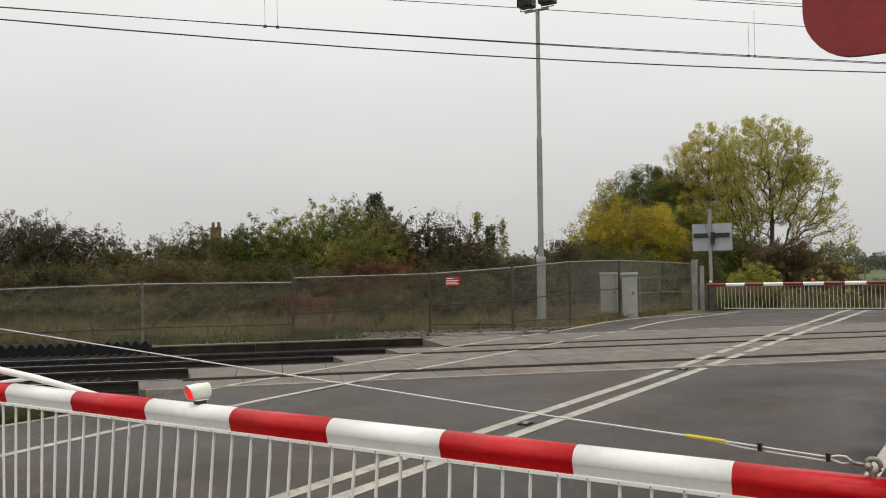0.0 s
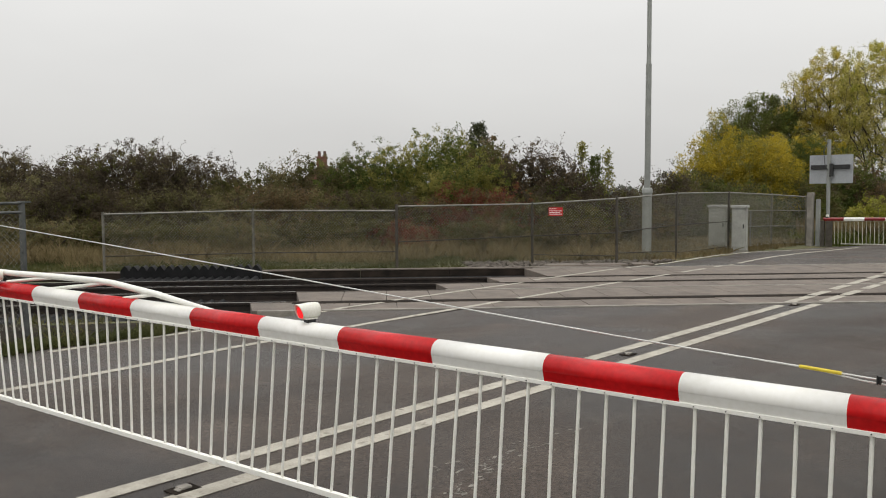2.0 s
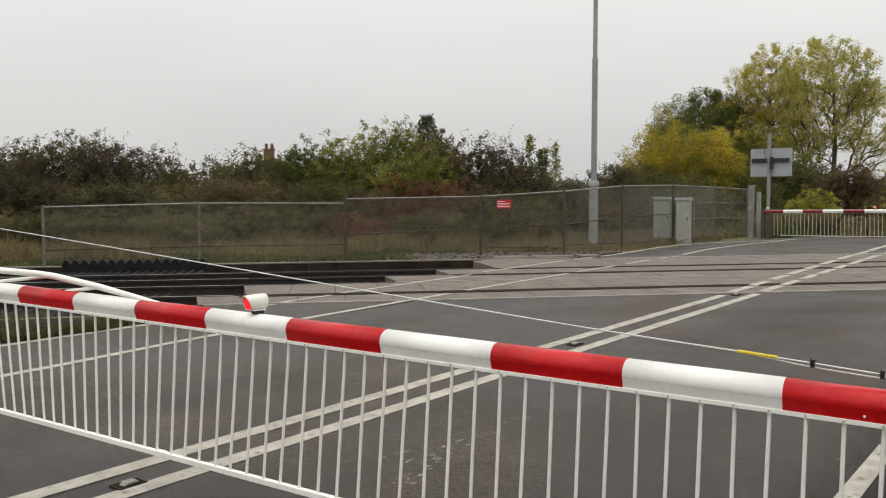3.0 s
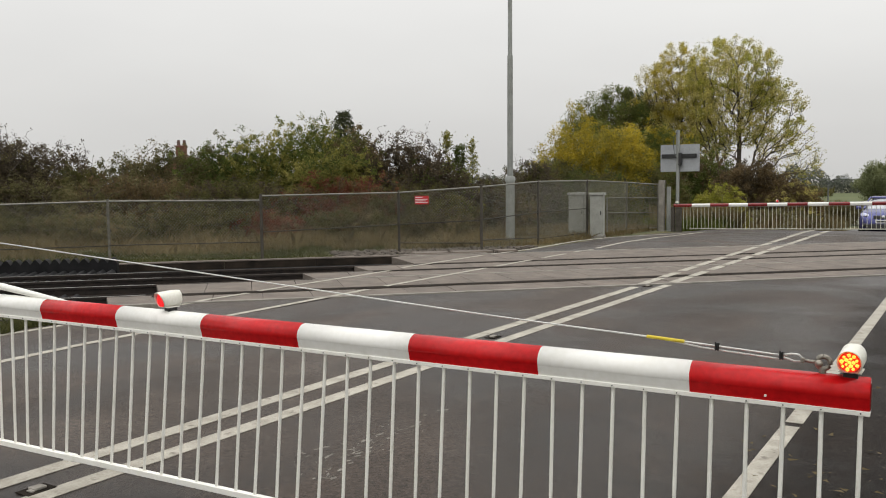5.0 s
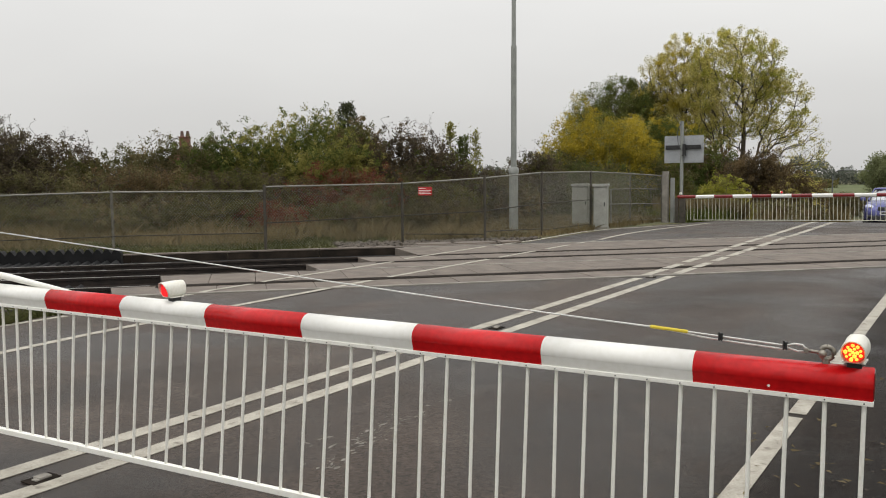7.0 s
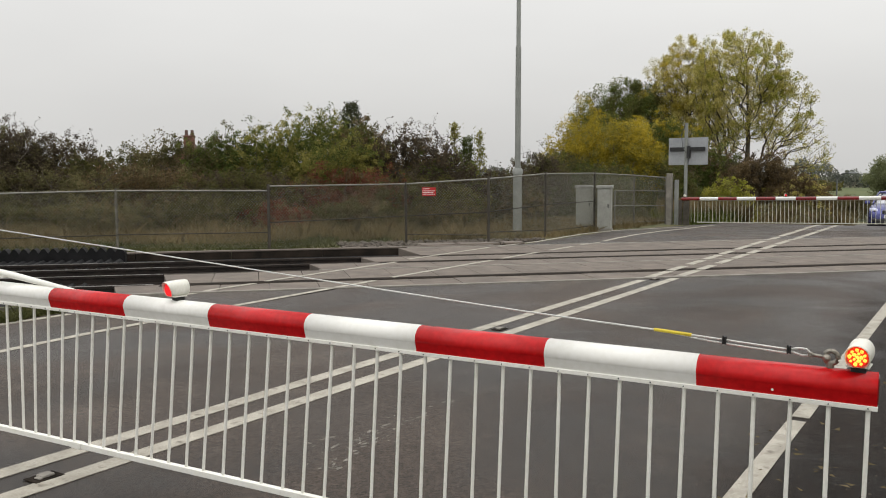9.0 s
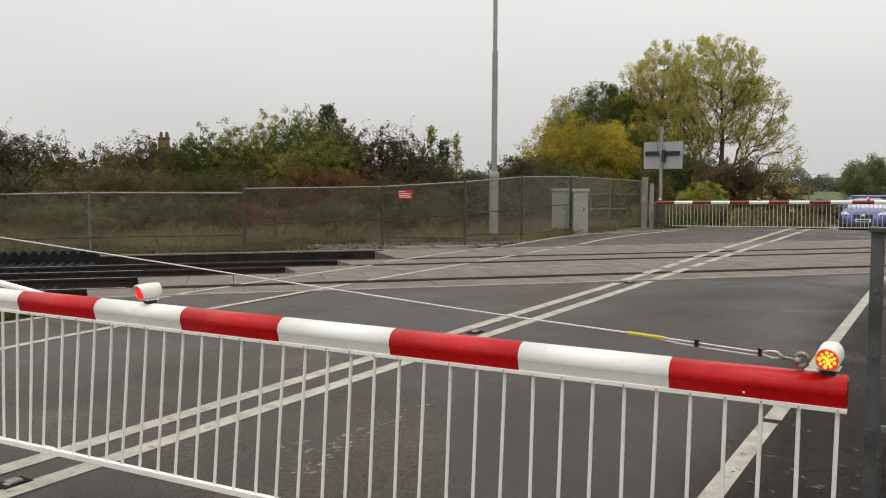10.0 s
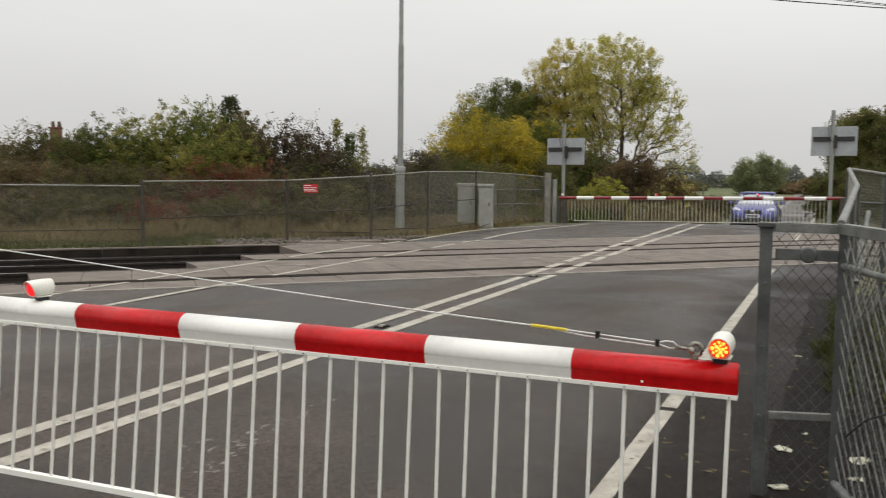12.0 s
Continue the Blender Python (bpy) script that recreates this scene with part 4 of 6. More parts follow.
def flat_post(e, x, y, h, w=0.055):
    bm = bmesh.new()
    box(bm, (x - w, y - 0.012, -0.1), (x + w, y, h), 0.003)
    box(bm, (x - w, y + 0.0005, -0.1), (x - w + 0.012, y + 0.06, h), 0.003)
    post = part("post", bm, M_GALV, e)
    bm = bmesh.new()
    box(bm, (x - w - 0.012, y - 0.024, h), (x + w + 0.012, y + 0.07, h + 0.022), 0.004)
    part("cap", bm, M_GALV, post)
    for fz in (h - 0.28, h - 0.6, h - 0.95):
        bm = bmesh.new()
        bmesh.ops.create_cone(bm, cap_ends=True, segments=12, radius1=0.011, radius2=0.008, depth=0.014)
        bmesh.ops.transform(bm, matrix=pose(x, y - 0.018, fz, 90, 0, 0), verts=bm.verts)
        part("bolt", bm, M_GALV, post)


def fence_rail(e, a, b, r, name="rail", material=None):
    bm = bmesh.new()
    tube(bm, [a, b], r, 10)
    part(name, bm, material or M_GALV, e)


def angle_rail(e, a, b, w, name="rail"):
    """A rolled steel angle between two points: a flat top leg and a leg hanging from its near edge."""
    a, b = Vector(a), Vector(b)
    d = b - a
    turn = Matrix.Translation(a) @ d.to_track_quat("X", "Z").to_matrix().to_4x4()
    bm = bmesh.new()
    box(bm, (0, -w / 2, -0.005), (d.length, w / 2, 0.0), 0.002, turn)
    box(bm, (0, -w / 2, -w), (d.length, -w / 2 + 0.005, -0.0055), 0.002, turn)
    part(name, bm, M_ZINC, e)


def build_near_fence():
    """Galvanised fence on the camera's own side of the road."""
    e = empty("chain_link_fence", pose(0, 0, 0), "galvanised chain-link fence with flat steel posts beside the road", "fence")
    flat_post(e, 0.505, 1.62, 1.36, 0.03)
    bm = bmesh.new()
    box(bm, (0.832, 1.655, -0.1), (0.872, 1.695, 1.38), 0.006)
    part("post", bm, M_GALV, e)
    mesh_panel(e, (0.55, 1.64), (0.84, 1.68), 0.05, 1.36, 0.05, 1.36, 0.066, 0.0016, M_GALV)
    angle_rail(e, (0.47, 1.64, 1.385), (0.83, 1.68, 1.378), 0.045)
    angle_rail(e, (0.545, 1.64, 0.43), (0.83, 1.68, 0.44), 0.034)
    bm = bmesh.new()
    box(bm, (0.548, 1.636, 1.2), (0.832, 1.65, 1.255), 0.004)
    part("brace_plate", bm, M_GALV, e)
    for x, y, z, r in ((0.7, 1.625, 1.228, 0.04), (1.06, 1.0, 1.16, 0.045)):
        bm = bmesh.new()
        bmesh.ops.create_cone(bm, cap_ends=True, segments=24, radius1=r, radius2=r * 0.8, depth=0.022)
        bmesh.ops.transform(bm, matrix=pose(x, y, z, 90, 0, 0 if x < 0.8 else -68), verts=bm.verts)
        clamp = part("clamp", bm, M_GALV, e, "round steel clamp")
        bm = bmesh.new()
        bmesh.ops.create_cone(bm, cap_ends=True, segments=6, radius1=r * 0.35, radius2=r * 0.3, depth=0.014)
        bmesh.ops.transform(bm, matrix=pose(x, y - 0.017, z, 90, 0, 0 if x < 0.8 else -68), verts=bm.verts)
        part("bolt", bm, M_GALV, clamp)
    # span running back past the camera, two layers of mesh on its frame
    mesh_panel(e, (0.86, 1.64), (1.33, 0.2), 0.06, 1.36, 0.06, 1.37, 0.1, 0.0034, M_ZINC)
    mesh_panel(e, (0.93, 1.66), (1.39, 0.24), 0.04, 1.33, 0.04, 1.34, 0.085, 0.0024, M_GALV)
    angle_rail(e, (0.85, 1.66, 1.385), (1.33, 0.2, 1.395), 0.05)
    fence_rail(e, (0.86, 1.64, 1.18), (1.33, 0.2, 1.19), 0.016, "rail", M_ZINC)
    fence_rail(e, (0.86, 1.64, 0.1), (1.33, 0.2, 0.1), 0.022, "rail", M_ZINC)
    for f in (0.06, 0.1, 0.14, 0.18):
        bm = bmesh.new()
        p = Vector((0.86, 1.64, 1.185)).lerp(Vector((1.33, 0.2, 1.19)), f)
        tube(bm, [p + Vector((-0.012, -0.012, 0.025)), p + Vector((-0.024, -0.02, -0.01)), p + Vector((-0.006, -0.008, -0.04))], 0.004, 6)
        part("wire_tie", bm, M_ZINC, e)
    flat_post(e, 1.37, 0.15, 1.38)
    # spans along the road towards the railway
    line = [(0.84, 1.7, 1.38), (0.89, 3.0, 1.455), (0.955, 5.0, 1.54), (0.905, 7.0, 1.69), (1.29, 8.0, 1.64), (4.0, 11.6, 1.64)]
    for (x0, y0, h0), (x1, y1, h1) in zip(line, line[1:]):
        mesh_panel(e, (x0, y0), (x1, y1), 0.08, h0, 0.08, h1, 0.06, 0.0024)
        fence_rail(e, (x0, y0, h0), (x1, y1, h1), 0.021, "rail", M_ZINC)
        fence_rail(e, (x0, y0, h0 * 0.8), (x1, y1, h1 * 0.8), 0.014)
        bm = bmesh.new()
        box(bm, (x1 - 0.025, y1 - 0.025, -0.2), (x1 + 0.025, y1 + 0.025, h1 + 0.01), 0.004)
        part("post", bm, M_GALV, e)
    bm = bmesh.new()
    tube(bm, [(0.93, 2.4, 1.02), (0.99, 2.9, 1.4)], 0.014, 10)
    part("brace", bm, M_ZINC, e, "pale steel brace bar")
    # cut cable hanging on the mesh
    bm = bmesh.new()
    tube(bm, [(0.9, 1.45, 0.4), (0.97, 1.2, 0.55), (1.1, 0.8, 0.72), (1.25, 0.3, 0.9)], 0.004, 6)
    part("cable", bm, M_BLACKPL, e)


def build_left_fence():
    """Matching fence beyond the pivot side of the near barrier."""
    e = empty("chain_link_fence", pose(0, 0, 0), "galvanised chain-link fence with flat posts beside the track", "fence")
    line = [(-9.9, 1.75, 1.6), (-12.1, -0.45, 1.55), (-14.3, -2.65, 1.55)]
    flat_post(e, *line[0], 0.08)
    for (x0, y0, h0), (x1, y1, h1) in zip(line, line[1:]):
        mesh_panel(e, (x0, y0), (x1, y1), 0.05, h0 - 0.02, 0.05, h1 - 0.02, 0.07, 0.0016)
        for f in (1.0, 0.93, 0.3):
            fence_rail(e, (x0, y0, h0 * f), (x1, y1, h1 * f), 0.018)
        flat_post(e, x1, y1, h1)


# ---- posts, signs, cabinets ----
def build_lamp_post():
    e = empty("floodlight_mast", pose(-10.95, 19.8, 0, 0, 0.35, 0), "tall grey steel floodlight mast with twin floodlights", "lamp post")
    bm = bmesh.new()
    tube(bm, [(0, 0, -0.1), (0, 0, 1.74)], [0.135, 0.13], 20)
    part("base", bm, M_POLE, e)
    bm = bmesh.new()
    tube(bm, [(0, 0, 1.7), (0, 0, 1.82), (0, 0, 1.86)], [0.15, 0.15, 0.12], 20)
    part("collar", bm, M_POLE, e)
    bm = bmesh.new()
    tube(bm, [(0, 0, 1.8), (0, 0, 5.35)], [0.085, 0.08], 18)
    tube(bm, [(0, 0, 5.3), (0, 0, 5.4), (0, 0, 9.1)], [0.08, 0.064, 0.06], 18)
    part("shaft", bm, M_POLE, e)
    bm = bmesh.new()
    box(bm, (-0.42, -0.03, 9.08), (0.36, 0.03, 9.14), 0.01)
    part("crossarm", bm, M_POLE, e)
    for x in (-0.36, 0.33):
        bm = bmesh.new()
        tube(bm, [(x - 0.2, 0, 9.25), (x - 0.2, 0, 9.16), (x + 0.2, 0, 9.16), (x + 0.2, 0, 9.25)], 0.015, 6)
        part("bracket", bm, M_POLE, e)
        bm = bmesh.new()
        box(bm, (x - 0.23, -0.2, 9.24), (x + 0.23, 0.18, 9.66), 0.04)
        fl = part("floodlight", bm, M_BLACKPL, e, "dark grey floodlight housing")
        for k in range(6):
            bm = bmesh.new()
            box(bm, (x - 0.2 + k * 0.075, -0.23, 9.3), (x - 0.185 + k * 0.075, -0.19, 9.6))
            part("fin", bm, M_BLACKPL, fl)


def cabinet_unit(x, y, turn, w, d, h, label):
    e = empty("equipment_cabinet", pose(x, y, 0, 0, 0, turn), label, "cabinet", "trackside cabinets")
    bm = bmesh.new()
    box(bm, (-w / 2 - 0.02, -d / 2 - 0.02, -0.1), (w / 2 + 0.02, d / 2 + 0.02, 0.05), 0.01)
    part("plinth", bm, M_CONC_PALE, e, "concrete plinth")
    bm = bmesh.new()
    box(bm, (-w / 2, -d / 2, 0.05), (w / 2, d / 2, h - 0.08), 0.012)
    part("body", bm, M_CAB, e)
    bm = bmesh.new()
    box(bm, (-w / 2 - 0.035, -d / 2 - 0.045, h - 0.08), (w / 2 + 0.035, d / 2 + 0.035, h), 0.012)
    part("cap", bm, M_CAB, e)
    bm = bmesh.new()
    box(bm, (-w / 2 + 0.03, -d / 2 - 0.012, 0.12), (w / 2 - 0.03, -d / 2 - 0.002, h - 0.12), 0.004)
    door = part("door", bm, M_CAB, e)
    bm = bmesh.new()
    box(bm, (w / 2 - 0.09, -d / 2 - 0.03, h * 0.5), (w / 2 - 0.06, -d / 2 - 0.0125, h * 0.5 + 0.12), 0.004)
    part("handle", bm, M_BLACKPL, door)


def build_cabinet():
    cabinet_unit(-9.04, 21.85, 14, 0.4, 0.4, 1.34, "pale grey steel equipment cabinet beside the far fence")
    cabinet_unit(-10.05, 22.7, 14, 0.5, 0.42, 1.34, "pale grey steel equipment cabinet behind the fence mesh")


def build_signal(x, y, z0, h, lean=0):
    """Back of a road traffic light signal: board, bracket and post."""
    e = empty("crossing_signal", pose(x, y, z0, 0, lean, 0), "back of a grey crossing signal board on a steel post", "traffic signal", group="crossing signals")
    bm = bmesh.new()
    tube(bm, [(0, 0, -0.1), (0, 0, h)], 0.058, 14)
    part("post", bm, M_POLE, e)
    bm = bmesh.new()
    box(bm, (-0.62, 0.06, h - 1.42), (0.72, 0.08, h - 0.5), 0.004)
    part("board", bm, M_BOARD, e)
    bm = bmesh.new()
    box(bm, (-0.56, -0.02, h - 0.96), (0.64, 0.055, h - 0.82), 0.01)
    br = part("bracket", bm, M_BLACKPL, e, "black lamp bracket")
    bm = bmesh.new()
    box(bm, (0.04, -0.08, h - 1.2), (0.14, 0.05, h - 0.78), 0.015)
    part("junction_box", bm, M_BLACKPL, e)
    bm = bmesh.new()
    tube(bm, [(0.1, -0.05, h - 1.2), (0.1, -0.05, h - 1.14)], 0.03, 10)
    part("gland", bm, M_WHITEPAINT, e)
    bm = bmesh.new()
    tube(bm, [(-0.02, -0.07, h - 0.1), (-0.14, -0.09, h - 0.4), (-0.1, -0.08, h - 0.8), (0, -0.07, h - 1.0)], 0.012, 6)
    part("cable_loop", bm, M_GALV, e)


def build_fence_sign():
    a, b = Vector((*FENCE[3][:2], 0)), Vector((*FENCE[4][:2], 0))
    d = (b - a).normalized()
    p = a + d * 0.6
    ang = math.degrees(math.atan2(d.y, d.x))
    e = empty("warning_sign", pose(p.x, p.y, 1.26, 0, 0, ang) @ pose(0, -0.03, 0), "small red trespass warning sign with white lines of writing", "sign")
    bm = bmesh.new()
    box(bm, (-0.175, -0.006, -0.105), (0.175, 0.006, 0.105), 0.003)
    part("plate", bm, M_SIGNRED, e)
    for z, x0, x1 in ((0.07, -0.16, 0.02), (0.02, -0.16, 0.15), (-0.02, -0.16, 0.11), (-0.06, -0.16, 0.15)):
        bm = bmesh.new()
        box(bm, (x0, -0.01, z - 0.007), (x1, -0.0065, z + 0.007))
        part("writing_bar", bm, M_SIGNWHITE, e)


def build_red_board():
    """The lower corner of a dark red board on a post beside the barrier."""
    e = empty("red_sign_board", pose(0.82, -0.5, 2.68, 0, 0, 0), "dark red rounded sign board on a post beside the road", "sign")
    bm = bmesh.new()
    w, h, r = 0.48, 0.5, 0.13
    pts = []
    for cx, cz, a0 in ((w - r, h - r, 0), (-w + r, h - r, 90), (-w + r, -h + r, 180), (w - r, -h + r, 270)):
        for k in range(9):
            a = radians(a0 + k * 11.25)
            pts.append((cx + r * math.cos(a), cz + r * math.sin(a)))
    fr = [bm.verts.new((x, -0.01, z)) for x, z in pts]
    bk = [bm.verts.new((x, 0.01, z)) for x, z in pts]
    bm.faces.new(fr)
    bm.faces.new(list(reversed(bk)))
    for k in range(len(pts)):
        bm.faces.new((fr[k], bk[k], bk[(k + 1) % len(pts)], fr[(k + 1) % len(pts)]))
    bmesh.ops.recalc_face_normals(bm, faces=bm.faces)
    part("plate", bm, M_DARKRED, e)
    bm = bmesh.new()
    tube(bm, [(0.4, 0.06, -2.85), (0.4, 0.06, 0.5)], 0.045, 14)
    part("post", bm, M_GALV, e)


# ---- overhead line ----
WIRES = [(11.77, 5.3135, 0.038, 0.00211, 0.011), (11.77, 5.576, 0.0326, 0.00074, 0.008), (14.2, 6.232, 0.0354, 0.00074, 0.008), (11.77, 6.153, 0.0217, -0.0003, 0.006), (14.2, 7.3, 0.02, 0.0, 0.008), (14.2, 7.36, 0.02, 0.0, 0.005)]


def wire_z(s, z, fall, sag):
    """Height of a hanging wire along the track, level beyond its masts."""
    q = min(max(s, -14.0), 24.0)
    return z - fall * q + sag * q * q


def build_wires():
    for n, z, fall, sag, r in WIRES:
        bm = bmesh.new()
        tube(bm, [rail_point(s, n, wire_z(s, z, fall, sag)) for s in np.linspace(-45, 70, 60)], r, 6)
        tagged(part("overhead_wire", bm, M_CABLE), "dark overhead electric line above the railway", "overhead wire", group="overhead wires")
    for s, top in ((-1.64, 0.55), (-1.44, 0.9), (7.0, 0.6), (7.12, 0.85)):
        bm = bmesh.new()
        z = wire_z(s, *WIRES[1][1:4])
        tube(bm, [rail_point(s, 11.77, z), rail_point(s, 11.77, z + top)], 0.003, 5)
        box(bm, (-0.02, -0.02, -0.025), (0.02, 0.02, 0.015), 0.0, Matrix.Translation(rail_point(s, 11.77, z)))
        tagged(part("dropper", bm, M_GALV), "thin grey dropper between overhead wires", "dropper", group="droppers")


# ---- car ----
def hull(rows, n=22):
    """A rounded shell through sections (y, half width, low z, high z, squareness) along y."""
    bm = bmesh.new()
    rings = []
    for y, w, z0, z1, q in rows:
        ring = []
        for k in range(n):
            a = 2 * math.pi * k / n
            c, t = math.cos(a), math.sin(a)
            ring.append(bm.verts.new((w * math.copysign(abs(c) ** q, c), y, (z0 + z1) / 2 + (z1 - z0) / 2 * math.copysign(abs(t) ** q, t))))
        rings.append(ring)
    for a, b in zip(rings, rings[1:]):
        for k in range(n):
            bm.faces.new((a[k], a[(k + 1) % n], b[(k + 1) % n], b[k])).smooth = True
    bm.faces.new(rings[0]).smooth = True
    bm.faces.new(list(reversed(rings[-1]))).smooth = True
    bmesh.ops.recalc_face_normals(bm, faces=bm.faces)
    return bm


def build_car():
    e = empty("car", pose(-2.02, 30.4, -0.3, -6.0) @ Matrix.Diagonal((0.93, 1, 1, 1)), "blue hatchback waiting behind the far barrier", "car")
    body = hull([(0.0, 0.5, 0.3, 0.56, 0.5), (0.05, 0.68, 0.24, 0.66, 0.45), (0.16, 0.79, 0.2, 0.76, 0.42), (0.4, 0.86, 0.18, 0.88, 0.42), (0.8, 0.89, 0.18, 0.99, 0.42), (1.15, 0.9, 0.18, 1.05, 0.42), (2.4, 0.9, 0.18, 1.06, 0.4), (3.5, 0.88, 0.2, 1.05, 0.42), (3.9, 0.8, 0.28, 0.98, 0.45), (4.05, 0.6, 0.4, 0.85, 0.5)])
    part("body", body, M_CAR, e)
    glass = hull([(0.95, 0.72, 0.7, 1.04, 0.45), (1.35, 0.74, 0.7, 1.28, 0.42), (1.75, 0.7, 0.7, 1.47, 0.42), (2.2, 0.68, 0.7, 1.54, 0.42), (3.0, 0.67, 0.7, 1.54, 0.42), (3.5, 0.66, 0.7, 1.42, 0.42), (3.85, 0.66, 0.7, 1.1, 0.45)])
    part("glazing", glass, M_GLASS, e, "dark glass that mirrors the pale sky")
    roof = hull([(1.72, 0.62, 1.45, 1.485, 0.5), (2.2, 0.64, 1.5, 1.57, 0.5), (3.0, 0.63, 1.5, 1.57, 0.5), (3.5, 0.6, 1.4, 1.44, 0.5)])
    part("roof", roof, M_CAR, e)
    for s in (-1, 1):
        bm = bmesh.new()
        tube(bm, [(s * 0.77, 0.98, 1.0), (s * 0.7, 1.4, 1.3), (s * 0.63, 1.8, 1.5)], [0.035, 0.03, 0.03], 8)
        part("windscreen_pillar", bm, M_CAR, e)
        bm = bmesh.new()
        bmesh.ops.create_uvsphere(bm, u_segments=16, v_segments=10, radius=0.16)
        bmesh.ops.transform(bm, matrix=pose(s * 0.63, 0.2, 0.7, -28, s * -16, s * 30) @ Matrix.Diagonal((1.25, 0.5, 0.62, 1)), verts=bm.verts)
        lamp = part("headlight", bm, M_HEAD, e, "pale headlight")
        bm = bmesh.new()
        bmesh.ops.create_uvsphere(bm, u_segments=12, v_segments=8, radius=0.05)
        bmesh.ops.transform(bm, matrix=pose(s * 0.6, 0.1, 0.69), verts=bm.verts)
        part("reflector", bm, M_CHROME, lamp)
        bm = bmesh.new()
        box(bm, (s * 0.99 - 0.1, 1.2, 1.0), (s * 0.99 + 0.1, 1.3, 1.13), 0.04)
        part("mirror", bm, M_CAR, e)
        bm = bmesh.new()
        bmesh.ops.create_uvsphere(bm, u_segments=12, v_segments=8, radius=0.07)
        bmesh.ops.transform(bm, matrix=pose(s * 0.6, 0.03, 0.36) @ Matrix.Diagonal((1.3, 0.6, 1, 1)), verts=bm.verts)
        part("fog_light", bm, M_BLACKPL, e)
        for y in (0.78, 3.25):
            bm = bmesh.new()
            tube(bm, [(s * 0.68, y, 0.31), (s * 0.89, y, 0.31)], 0.31, 20)
            tyre = part("wheel", bm, M_TYRE, e)
            bm = bmesh.new()
            tube(bm, [(s * 0.87, y, 0.31), (s * 0.905, y, 0.31)], 0.2, 16)
            part("rim", bm, M_CHROME, tyre)
    bm = bmesh.new()
    box(bm, (-0.34, -0.02, 0.57), (0.34, 0.14, 0.7), 0.03)
    gl = part("grille", bm, M_BLACKPL, e, "black grille with a bright badge")
    bm = bmesh.new()
    bmesh.ops.create_uvsphere(bm, u_segments=14, v_segments=8, radius=0.055)
    bmesh.ops.transform(bm, matrix=pose(0, -0.02, 0.65) @ Matrix.Diagonal((1.2, 0.4, 1, 1)), verts=bm.verts)
    part("badge", bm, M_CHROME, gl)
    bm = bmesh.new()
    box(bm, (-0.56, -0.02, 0.24), (0.56, 0.12, 0.4), 0.03)
    part("lower_grille", bm, M_BLACKPL, e)
    bm = bmesh.new()
    box(bm, (-0.26, -0.045, 0.43), (0.26, -0.025, 0.54), 0.005)
    pl = part("number_plate", bm, M_SIGNWHITE, e, "white number plate")
    bm = bmesh.new()
    box(bm, (-0.21, -0.051, 0.455), (0.21, -0.0455, 0.515))
    part("plate_bar", bm, M_BLACKPL, pl)


build_near_barrier()
build_far_barrier()
build_fence()
build_near_fence()
build_left_fence()
build_lamp_post()
build_cabinet()
build_signal(-8.02, 26.6, 0, 3.41)
build_signal(0.55, 27.2, -0.1, 3.8)
build_fence_sign()
build_red_board()
build_wires()
build_car()


# ---- plants ----
def leaves(rng, centres, size, spread):
    """Small pointed leaves round the given centres."""
    n = len(centres)
    a = rng.normal(size=(n, 3))
    a /= np.linalg.norm(a, axis=1, keepdims=True)
    b = np.cross(a, rng.normal(size=(n, 3)))
    b /= np.linalg.norm(b, axis=1, keepdims=True)
    s = size * rng.uniform(0.55, 1.35, (n, 1))
    p = centres + rng.normal(size=(n, 3)) * spread
    v = np.stack([p - a * s * 0.7 + b * s * 0.55, p - a * s * 0.7 - b * s * 0.55, p + a * s], axis=1)
    return v.reshape(-1, 3)


def in_ball(rng, n):
    """Points spread evenly through a unit ball."""
    d = rng.normal(size=(n, 3))
    return d / np.linalg.norm(d, axis=1, keepdims=True) * rng.uniform(0, 1, (n, 1)) ** 0.42


def crown(name, rng, blobs, count, size, material, parent, hollow=0.55, rough=0.35, spread=0.03):
    """A crown of many leaves held in lumpy clumps inside ellipsoid blobs (x, y, z, rx, ry, rz)."""
    vol = np.array([b[3] * b[4] * b[5] for b in blobs]) ** (2 / 3)
    out = []
    for b, w in zip(blobs, vol / vol.sum()):
        k = int(count * w)
        clumps = max(int(k / 42), 6)
        d = rng.normal(size=(clumps, 3))
        d /= np.linalg.norm(d, axis=1, keepdims=True)
        rad = rng.uniform(hollow, 1.0, (clumps, 1)) + rng.normal(size=(clumps, 1)) * rough * 0.25
        cc = np.array(b[:3]) + d * rad * np.array(b[3:])
        pick = rng.integers(0, clumps, k)
        cs = rng.uniform(0.35, 1.0, clumps) * max(min(b[3:]) * 0.2, 0.09)
        q = cc[pick] + in_ball(rng, k) * cs[pick][:, None] * 1.25
        out.append(q)
    c = np.concatenate(out)
    v = leaves(rng, c, size, spread)
    f = np.arange(len(v)).reshape(-1, 3)
    return raw(name, v, f, material, parent)


